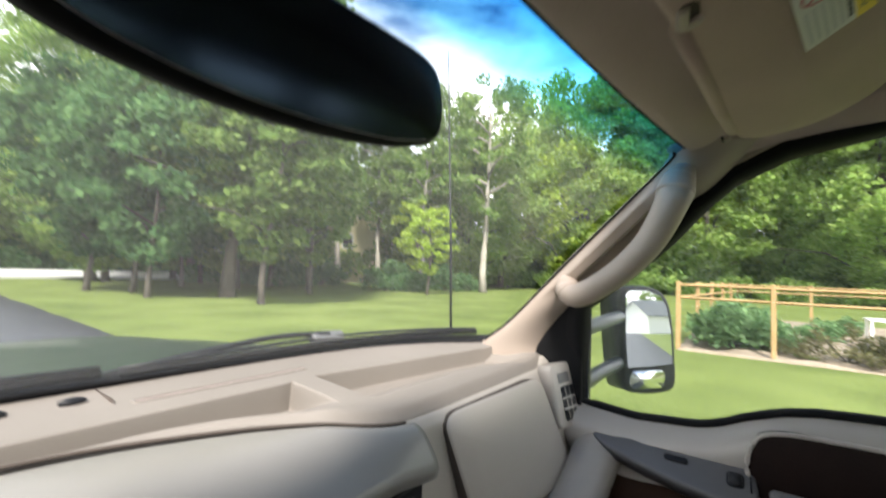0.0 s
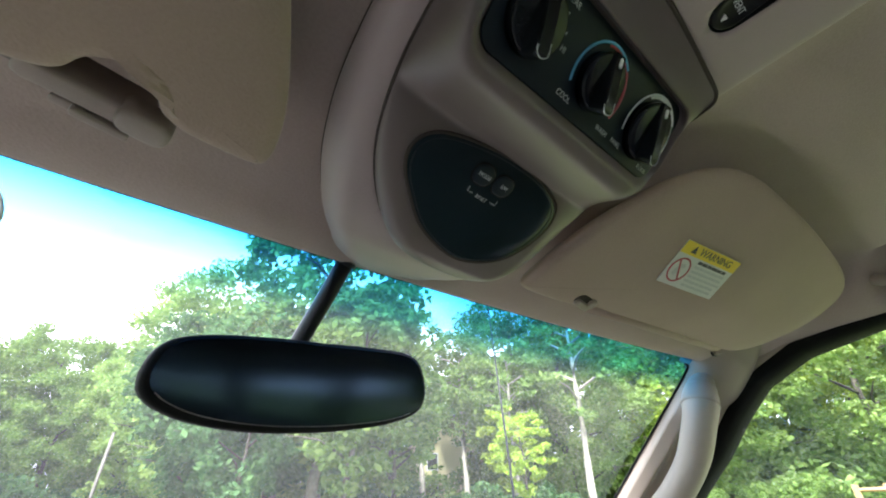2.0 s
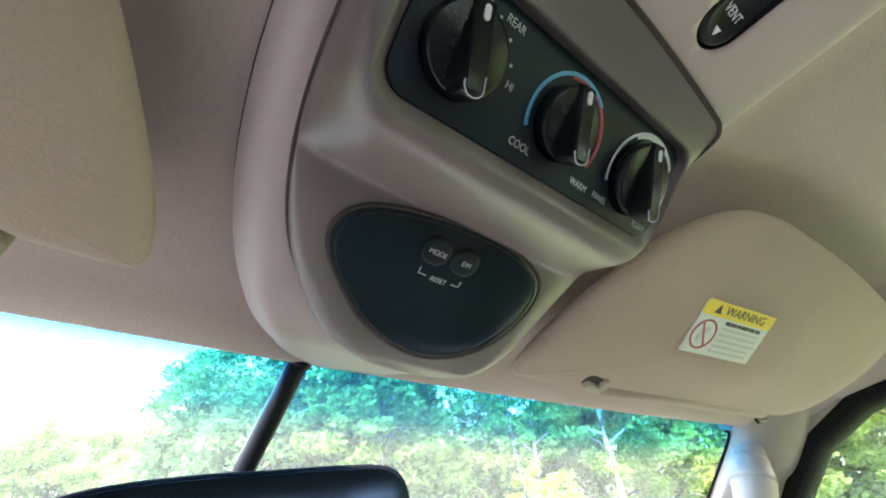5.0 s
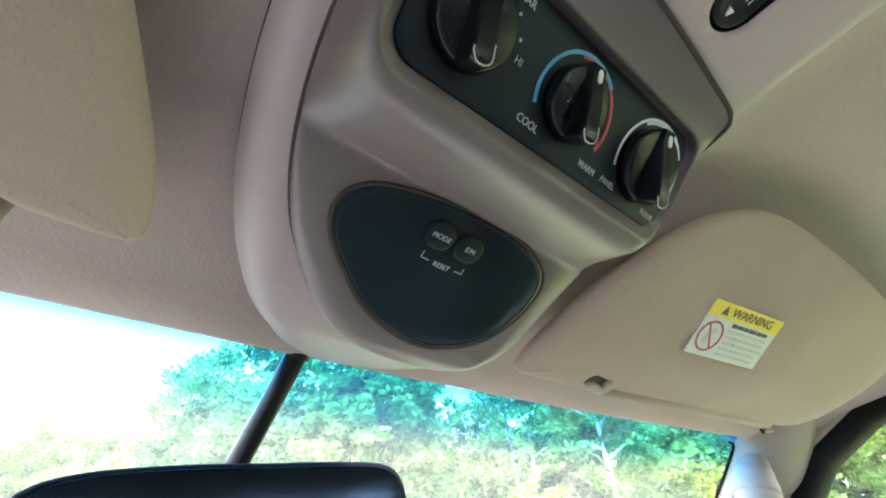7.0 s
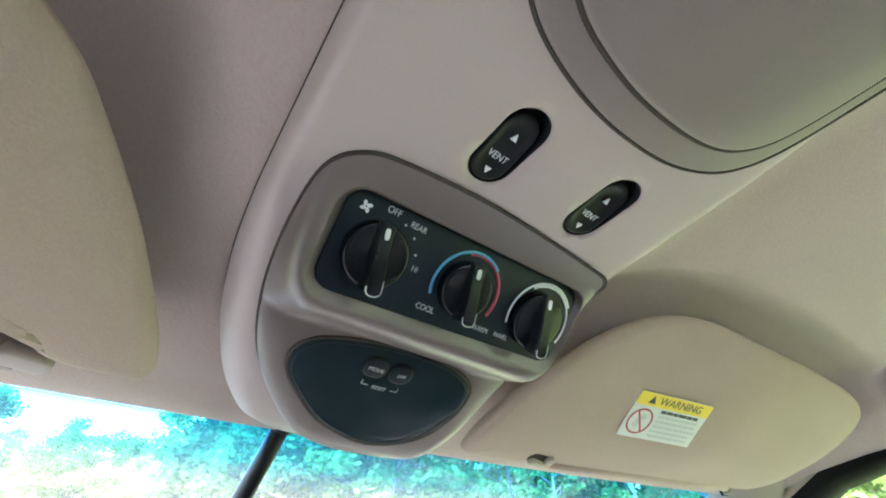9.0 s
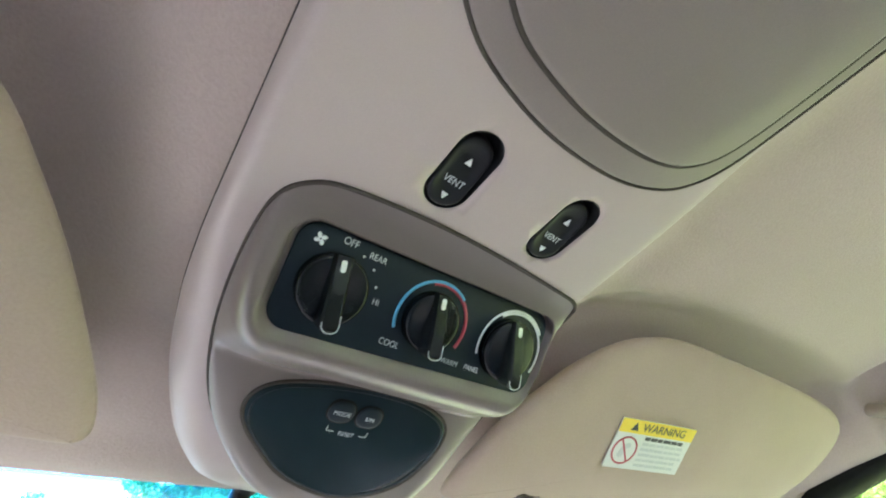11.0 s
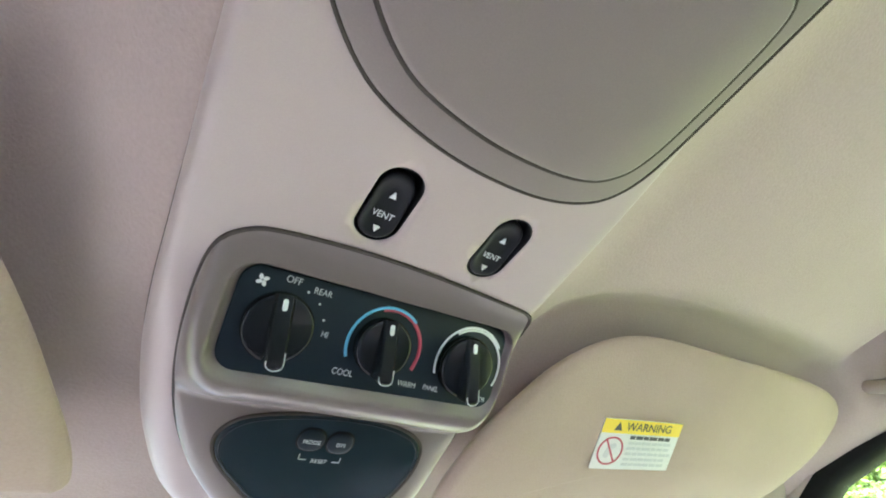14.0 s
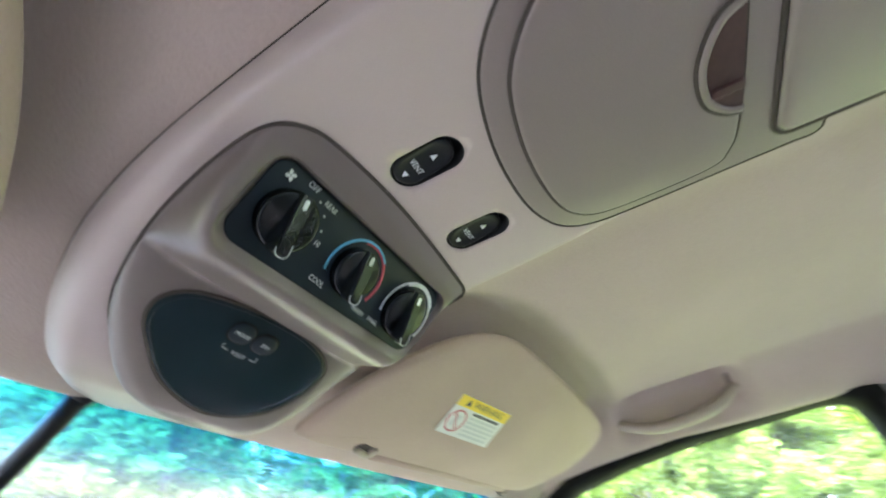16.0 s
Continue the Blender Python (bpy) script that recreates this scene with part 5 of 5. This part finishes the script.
# bevel highlight drawn as a pale grey line
low = [MM @ Vector((x * 0.957 - 0.0003, y * 0.88 - 0.0002, 0.0011)) for x, y in mr_ring[len(mr_ring) // 2:] if y < -0.020 and x < 0.105]
part("bevel_glint", tube(low, 0.00035, 6), BIN, rvm, "pale line for the glint on the lower bevel of the glass")
part("stem", tube([(0.000, 0.272, 1.772), (-0.004, 0.305, 1.7375), (-0.010, 0.340, 1.698), (-0.010, 0.352, 1.672)], [0.0085, 0.0085, 0.0085, 0.009], 14), BLACK, rvm)
part("collar", tube([(0.0005, 0.270, 1.774), (-0.001, 0.280, 1.7632)], 0.0105, 14), BLACK, rvm)

# round device stuck to the glass
dev = thing("windshield_device", (0, 0, 0), "round black device with a pale rim stuck to the windshield", "device")
dm = frame_on((-0.2665, 0.322, 1.731), (1, 0, 0), (0.05, -1, -0.35))
part("body", slab(ellipse(0.031, 0.035, 36), dm, 0.012, dome=0.003, edge=0.003), BLACK, dev)
part("rim", arc_band(dm @ pose(0, 0, -0.002), 0.0312, 0.0340, 0, 360, 0.003, 40), GREY_INK, dev, "pale grey rim")


# ---- outdoors ----
def ground_fn(u, v):
    x, y = -700 + 1400 * u, -700 + 1400 * v
    x, y = math.copysign(abs(x / 700) ** 2.2 * 700, x), math.copysign(abs(y / 700) ** 2.2 * 700, y)
    far = max(0.0, math.hypot(x, y) - 14)
    z = 0.05 * noise.noise(Vector((x * 0.08, y * 0.08, 0))) * min(1, far / 6)
    return (x, y, min(z, 4.0) - (0.03 if -9 < x < 2.6 and -115 < y < 34 else 0))


ground = part("ground", grid(ground_fn, 90, 90), GRASS)
tagged(ground, "mown green lawn rising gently towards the trees", "lawn", kind="structure")


def drive_fn(u, v):
    y = -110 + 148 * v
    edge = 2.86 - 1.15 * (1 - sstep(3.0, 8.5, y)) * sstep(-16.0, -7.0, y) + 0.05 * noise.noise(Vector((0, y * 0.9, 3))) + 0.03 * noise.noise(Vector((0, y * 3.1, 7)))
    return (-5.0 + (edge + 5.0) * u, y, 0.012)


road = part("road", grid(drive_fn, 6, 200, (0, 0, -0.06)), ASPHALT)
tagged(road, "grey asphalt driveway with a worn grassy edge", "driveway", kind="structure")
road2 = part("road_far", box(-60, 60, 37.5, 43.0, -0.05, 0.03), ROADM, smooth=False)
tagged(road2, "pale paved road crossing beyond the lawn", "road", kind="structure")
kerb = part("kerb", box(-60, 60, 43.0, 43.25, -0.05, 0.45), SIDING, smooth=False)
tagged(kerb, "low pale guard rail along the far road", "guard rail", kind="structure")


def leaves(rng, centers, per, spread, size, flat=1.0):
    """Many small four-cornered leaves scattered round the clump centres."""
    n = len(centers) * per
    c = np.repeat(np.array(centers), per, 0)
    off = rng.normal(size=(n, 3))
    off /= np.linalg.norm(off, axis=1)[:, None] + 1e-9
    off *= (rng.random((n, 1)) ** 0.5) * spread
    off[:, 2] *= flat
    p = c + off
    a = rng.normal(size=(n, 3))
    a[:, 2] *= 0.6
    a /= np.linalg.norm(a, axis=1)[:, None]
    b = rng.normal(size=(n, 3))
    b = np.cross(a, b)
    b /= np.linalg.norm(b, axis=1)[:, None] + 1e-9
    s = size * (0.6 + 0.8 * rng.random((n, 1)))
    v = np.stack([p - a * s, p + b * s * 0.5 - a * s * 0.1, p + a * s, p - b * s * 0.5 + a * s * 0.1], 1).reshape(-1, 3)
    f = np.arange(4 * n).reshape(-1, 4)
    me = bpy.data.meshes.new("leaves")
    me.from_pydata(v.tolist(), [], f.tolist())
    me.update()
    return me


def make_tree(seed, height, trunk_h, radius, leafmat, bark, label, clumps=120, per=45, leaf=0.17, lean=0.0, trunk_r=0.2, top=0.35, spread=0.20):
    rng = np.random.default_rng(seed)
    t = thing("tree", (0, 0, 0), label, "tree", "trees beyond the lawn")
    bm = bmesh.new()
    pts = [(lean * h / height * 2 + 0.12 * math.sin(h * 0.9 + seed), 0.10 * math.cos(h * 0.7 + seed), h - 0.1) for h in np.linspace(0, height * 0.88, 10)]
    tube(pts, [trunk_r * (1.25 if i == 0 else 1) * (1 - 0.085 * i) for i in range(10)], 9, bm=bm)
    centers = []
    nl = 12
    for k in range(nl):
        h = trunk_h + (height * 0.86 - trunk_h) * (k + 0.4) / nl
        a = 2.4 * k + rng.random()
        f = (h - trunk_h) / (height - trunk_h)
        reach = radius * (0.95 - (1 - top) * f ** 1.6) * (0.75 + 0.35 * rng.random())
        i = min(9, int(h / (height * 0.88) * 9))
        b0 = Vector(pts[i])
        b0.z = h
        tip = b0 + Vector((math.cos(a) * reach, math.sin(a) * reach, 0.35 * reach))
        mid = b0.lerp(tip, 0.5) + Vector((0, 0, 0.12 * reach))
        tube([b0, mid, tip], [trunk_r * 0.42 * (1 - 0.5 * f), trunk_r * 0.25, trunk_r * 0.08], 6, bm=bm)
    for _ in range(clumps):
        f = rng.random() ** 0.85
        h = trunk_h * 0.9 + (height - trunk_h * 0.9) * f
        prof = math.sin(math.pi * min(1, 0.16 + 0.84 * (1 - f))) ** 0.7 if top > 0.3 else (1 - f) ** 0.8 + 0.12
        r = radius * prof * (0.52 + 0.50 * rng.random() ** 0.6)
        a = rng.random() * 2 * math.pi
        centers.append((math.cos(a) * r + lean * 2 * f, math.sin(a) * r, h))
    part("trunk", bm, bark, t)
    part("crown", leaves(rng, centers, per, radius * spread, leaf, 0.62), leafmat, t, smooth=False)
    return t


kinds = [
    make_tree(1, 17.0, 3.2, 4.6, LEAF, BARK, "tall broad green tree standing on the lawn", 240, 65, 0.22, top=0.40, trunk_r=0.30),
    make_tree(2, 11.0, 2.3, 4.0, LEAF_DARK, BARK, "dark green leafy tree beyond the lawn", 170, 65, 0.20, trunk_r=0.15),
    make_tree(3, 10.0, 2.2, 3.0, LEAF, BARK, "slender green tree with a leaning trunk", 130, 60, 0.18, lean=0.35, trunk_r=0.15),
    make_tree(4, 15.0, 5.5, 3.4, LEAF, BARK_PALE, "tall thin-crowned tree with a pale trunk", 95, 45, 0.20, lean=0.2, trunk_r=0.28),
    make_tree(5, 6.0, 1.6, 1.7, LEAF_YOUNG, BARK, "small bright yellow-green young tree", 60, 45, 0.13, trunk_r=0.09),
    make_tree(6, 14.0, 1.2, 4.8, LEAF, BARK, "dense mid-green woodland tree", 250, 115, 0.140, trunk_r=0.25, spread=0.195),
    make_tree(7, 13.0, 1.0, 4.6, LEAF_LIGHT, BARK, "dense light-green woodland tree", 240, 115, 0.140, trunk_r=0.22, spread=0.195),
    # brighter leaf colour puts full light on the wood beyond the garden
    make_tree(8, 13.5, 1.0, 4.7, LEAF_YOUNG, BARK, "dense woodland tree, yellow-green leaves coloured bright for full light", 220, 105, 0.145, trunk_r=0.22, spread=0.195),
]
rt = random.Random(11)


def plant(kind, x, y, s=1.0, turn=None, z=0.0):
    m = pose(x, y, z, 0, 0, rt.uniform(0, 360) if turn is None else turn)
    t = copy_thing(kinds[kind], m)
    t.scale = (s, s, s * rt.uniform(0.94, 1.06))
    return t


for k, x, y, s in ((0, 9.4, 18.6, 1.0), (2, 8.7, 14.9, 0.92), (1, 5.9, 24.3, 0.88), (1, 7.0, 22.6, 0.85), (1, 6.6, 19.4, 0.76), (1, 10.8, 27.2, 1.0), (2, 13.8, 31.5, 1.1), (4, 20.7, 16.2, 1.0), (3, 28.0, 16.4, 1.05), (3, 26.0, 21.0, 0.8), (2, 15.9, 22.0, 1.0), (2, 14.0, 19.0, 0.95), (1, 15.5, 25.5, 1.0), (1, 12.5, 24.0, 1.0), (4, 24.5, 20.2, 1.1), (3, 24.6, 29.6, 1.0), (3, 27.4, 27.3, 0.95), (3, 22.0, 33.0, 0.9), (0, 22.5, 37.5, 0.8), (0, 33.5, 27.5, 0.75), (2, 31.5, 26.0, 1.2), (2, 17.0, 27.5, 1.1)):
    plant(k, x, y, s)
# woodland behind, an uneven belt
for i in range(42):
    az = radians(-34 + 162 * (i + rt.uniform(-0.4, 0.4)) / 42)
    d = rt.uniform(33, 46)
    if radians(-12) < az < radians(12):
        d += 12
    side = az > radians(60)
    if side:
        d = rt.uniform(44, 58)
    if radians(35) < az < radians(50.5):
        d = rt.uniform(64, 74)
    plant(rt.choice((6, 7, 7, 6) if side else (5, 6, 6, 5, 6 if az < radians(20) else 3)), d * math.sin(az), d * math.cos(az), rt.uniform(1.25, 1.75) if side or d > 60 else rt.uniform(0.95, 1.25))
for x, y in ((1.5, 50), (5.5, 53), (9.5, 50), (-2.5, 54), (12.5, 47)):
    plant(5, x, y, rt.uniform(0.75, 0.95))
for x, y in ((-7, 46), (-12, 50), (-9, -98), (-2, -104), (6, -101), (13, -99), (20, -96), (27, -92)):
    plant(6, x, y, rt.uniform(0.6, 0.8))
plantless = [pose(44, 33, 0), pose(38, 41, 0), pose(50, 20, 0), pose(47, 12, 0), pose(-26, 44, 0), pose(-32, 30, 0), pose(52, -6, 0), pose(54, 4, 0)]
for k, m in zip(kinds, plantless):
    k.matrix_basis = m


# shrubs along the wood's edge
def make_shrub(seed, r, h, mat, label, size=0.10, n=40, per=40, name="shrub", cat="shrub", group="shrubs"):
    rng = np.random.default_rng(seed)
    t = thing(name, (0, 0, 0), label, cat, group)
    centers = []
    for _ in range(n):
        a, q = rng.random() * 2 * math.pi, rng.random() ** 0.5
        centers.append((math.cos(a) * r * q, math.sin(a) * r * q, h * (0.12 + 0.8 * rng.random() * (1 - 0.5 * q))))
    bm = bmesh.new()
    for c in centers[::4]:
        tube([(0, 0, -0.02), (c[0] * 0.6, c[1] * 0.6, c[2] * 0.6), c], [0.014, 0.010, 0.004], 5, bm=bm)
    part("stems", bm, BARK, t)
    part("leaves", leaves(rng, centers, per, r * 0.32, size, 0.8), mat, t, smooth=False)
    return t


shrub = make_shrub(21, 1.6, 2.2, LEAF, "dense green shrub at the edge of the wood", 0.13, 50, 55)
shrub.matrix_basis = pose(33, 24, 0)
# same shrub, with the wood's shade put into darker leaves
shade = make_shrub(22, 1.6, 2.2, LEAF_DARK, "shrub with leaves coloured dark for the shade of the wood", 0.13, 50, 55)
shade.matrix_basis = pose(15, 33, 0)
for i in range(34):
    az = radians(30 + 92 * i / 34 + rt.uniform(-1, 1))
    d = rt.uniform(30, 36) if az < radians(60) else rt.uniform(42, 50)
    if radians(41) < az < radians(45.5):
        d = rt.uniform(60, 66)
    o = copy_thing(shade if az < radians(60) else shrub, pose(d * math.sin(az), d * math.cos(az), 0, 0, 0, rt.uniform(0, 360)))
    s = rt.uniform(0.7, 1.3)
    o.scale = (s, s, s)

# thicket beyond the guard rail of the far road
for i in range(16):
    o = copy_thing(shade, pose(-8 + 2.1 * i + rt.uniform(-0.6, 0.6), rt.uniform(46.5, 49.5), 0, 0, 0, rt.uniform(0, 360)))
    s = rt.uniform(1.3, 1.9)
    o.scale = (s, s, s)
for i in range(44):
    az = radians(34 + 96 * i / 44 + rt.uniform(-1, 1))
    d = rt.uniform(52, 60) if az > radians(60) else rt.uniform(42, 47)
    if radians(41) < az < radians(45.5):
        d = rt.uniform(64, 70)
    o = copy_thing(shrub, pose(d * math.sin(az), d * math.cos(az), 0, 0, 0, rt.uniform(0, 360)))
    s = rt.uniform(1.8, 2.5)
    o.scale = (s, s, s * rt.uniform(0.9, 1.3))

# tall bushes filling the foot of the wood beyond the garden
for x, y, turn, s in ((50.6, 9.6, 20, 2.8), (51.4, 7.7, 140, 3.0), (50.8, 5.6, 250, 2.7)):
    o = copy_thing(shrub, pose(x, y, 0, 0, 0, turn))
    o.scale = (s, s, s)

# utility pole by the far road
pole = thing("utility_pole", (0, 0, 0), "weathered grey wooden pole standing beside the far road", "pole")
part("shaft", tube([(3.20, 31.0, -0.3), (3.27, 31.0, 5.0)], [0.10, 0.08], 10), POLEW, pole)
part("cap", tube([(3.27, 31.0, 4.98), (3.27, 31.0, 5.03)], 0.095, 10), POLEW, pole)


# cream house beyond the trees and white house behind the truck
def house(x, y, w, d, h, roof_h, turn, wallm, label, windows):
    t = thing("house", (x, y, 0), label, "house")
    t.rotation_euler = (0, 0, radians(turn))
    bm = bmesh.new()
    pr = [(-w / 2, 0), (w / 2, 0), (w / 2, h), (0, h + roof_h), (-w / 2, h)]
    a = [bm.verts.new((px, -d / 2, pz)) for px, pz in pr]
    b = [bm.verts.new((px, d / 2, pz)) for px, pz in pr]
    bm.faces.new(a)
    bm.faces.new(b[::-1])
    for k in range(5):
        bm.faces.new((a[k], b[k], b[(k + 1) % 5], a[(k + 1) % 5]))
    part("wall", bm, wallm, t, smooth=False)
    for s in (-1, 1):
        rb = bmesh.new()
        e, rg = Vector((s * (w / 2 + 0.4), 0, h - 0.4 * roof_h / (w / 2) + 0.06)), Vector((0, 0, h + roof_h + 0.06))
        n = Vector((0, 0, 0.12))
        vs = [rb.verts.new(p + Vector((0, yy, 0)) + q) for q in (Vector(), n) for yy in (-d / 2 - 0.4, d / 2 + 0.4) for p in (e, rg)]
        for f in ((0, 1, 3, 2), (4, 6, 7, 5), (0, 4, 5, 1), (2, 3, 7, 6), (0, 2, 6, 4), (1, 5, 7, 3)):
            rb.faces.new([vs[i] for i in f])
        part("roof", rb, ROOF, t, "grey shingle roof slope", smooth=False)
    for wx, wz, side in windows:
        win = part("window", box(wx - 0.55, wx + 0.55, side * d / 2 - 0.06, side * d / 2 + 0.06, wz - 0.75, wz + 0.75), WHITEP, t, "white framed window", smooth=False)
        part("pane", box(wx - 0.46, wx + 0.46, side * (d / 2 + 0.07) - 0.01, side * (d / 2 + 0.07) + 0.01, wz - 0.66, wz + 0.66), BLACK, win, "dark window pane", smooth=False)
    return t


house(34.0, 36.2, 9, 12, 5.2, 3.0, 140, SIDING_Y, "cream sided two-storey house glimpsed between the trees", ((-2, 1.6, 1), (2, 1.6, 1), (-2, 4.2, 1), (2, 4.2, 1)))
house(5.6, -83.5, 6, 10, 3.2, 2.5, 45, SIDING, "white sided gabled house behind the driveway", ())

# ---- fenced vegetable garden ----
GX0, GX1, GY0, GY1 = 10.6, 22.0, 1.25, -9.5
soil = part("garden_soil", grid(lambda u, v: (GX0 - 0.12 + (GX1 - GX0 + 0.12) * u, GY0 + (GY1 - GY0) * v, 0.05 + 0.10 * noise.noise(Vector((u * 14, v * 12, 1)))), 60, 60, (0, 0, -0.2)), SOIL)
tagged(soil, "bare brown soil of the vegetable garden", "soil", kind="structure")
fence = thing("garden_fence", (0, 0, 0), "new pale lumber post-and-rail fence round the garden", "fence")


def fence_post(x, y, h=1.52):
    part("post", box(x - 0.045, x + 0.045, y - 0.045, y + 0.045, -0.1, h), LUMBER, fence, smooth=False, bevel=0.006, segs=1)


def fence_rail(a, b, z):
    part("rail", tube([(a[0], a[1], z), (b[0], b[1], z)], 0.052, 4, 0.55), LUMBER, fence, smooth=False)


front = [(GX0, GY0 - 1.68 * k) for k in range(7)]
side_n = [(GX0 + 2.3 * k, GY0 - 0.21 * k) for k in range(1, 6)]
back = [(GX0 + 11.5, 0.2 - 2.4 * k) for k in range(0, 6)]
for p in front + side_n + back:
    fence_post(*p)
for row in (front, [front[0]] + side_n, back):
    for a, b in zip(row, row[1:]):
        for z in (1.44, 1.16):
            fence_rail(a, b, z)
plant_a = make_shrub(31, 0.75, 1.05, LEAF_BLUE, "blue-green squash plant in the garden", 0.085, 46, 40, "vegetable_plant", "plant", "garden plants")
plant_a.matrix_basis = pose(11.6, 0.35, 0.05)
for x, y, s in ((11.8, -0.4, 0.75), (12.6, 0.3, 1.15), (13.4, -0.3, 0.9), (14.0, 0.1, 0.8), (15.0, -1.6, 0.6), (15.5, -0.2, 0.6), (15.4, -3.6, 0.5), (13.6, -4.4, 0.5), (17.5, -2.5, 0.6)):
    o = copy_thing(plant_a, pose(x, y, 0.05, 0, 0, rt.uniform(0, 360)))
    o.scale = (s, s, s)
dry = make_shrub(41, 0.6, 0.95, DRY, "dry brownish garden stems by the fence", 0.045, 40, 22, "dry_plant", "plant", "dry plants")
dry.matrix_basis = pose(11.2, -1.6, 0.05)
for x, y, s in ((11.0, -2.3, 0.9), (11.3, -3.0, 1.0), (11.1, -0.9, 0.6), (11.6, -4.0, 0.9)):
    o = copy_thing(dry, pose(x, y, 0.05, 0, 0, rt.uniform(0, 360)))
    o.scale = (s, s, s)
tub = thing("garden_stand", (14.0, -2.6, 0.05), "small white metal stand among the vegetables", "stand")
for dx in (-0.25, 0.25):
    for dy in (-0.2, 0.2):
        part("leg", box(dx - 0.025, dx + 0.025, dy - 0.025, dy + 0.025, -0.05, 0.7), WHITEP, tub, smooth=False)
part("top", box(-0.30, 0.30, -0.25, 0.25, 0.70, 0.75), WHITEP, tub, smooth=False, bevel=0.01)

# slatted lawn chair
chair = thing("lawn_chair", (15.5, 5.4, 0), "reddish stained slatted wooden lawn chair on the grass", "chair")
chair.rotation_euler = (0, 0, radians(60))
for k in range(5):
    part("back_slat", tube([(-0.24 + 0.12 * k, 0.22, 0.30), (-0.24 + 0.12 * k, 0.46, 0.98 - 0.03 * abs(k - 2))], 0.05, 4, 0.3), WOODCHAIR, chair, smooth=False)
    part("seat_slat", box(-0.28, 0.28, -0.28 + 0.11 * k, -0.19 + 0.11 * k, 0.36 - 0.02 * k, 0.385 - 0.02 * k), WOODCHAIR, chair, smooth=False)
for sx in (-1, 1):
    part("arm_rest", box(sx * 0.34 - 0.07, sx * 0.34 + 0.07, -0.36, 0.36, 0.55, 0.58), WOODCHAIR, chair, smooth=False)
    part("leg", box(sx * 0.31 - 0.02, sx * 0.31 + 0.02, -0.33, -0.24, 0, 0.55), WOODCHAIR, chair, smooth=False)
    part("leg", box(sx * 0.31 - 0.02, sx * 0.31 + 0.02, 0.26, 0.34, 0, 0.55), WOODCHAIR, chair, smooth=False)
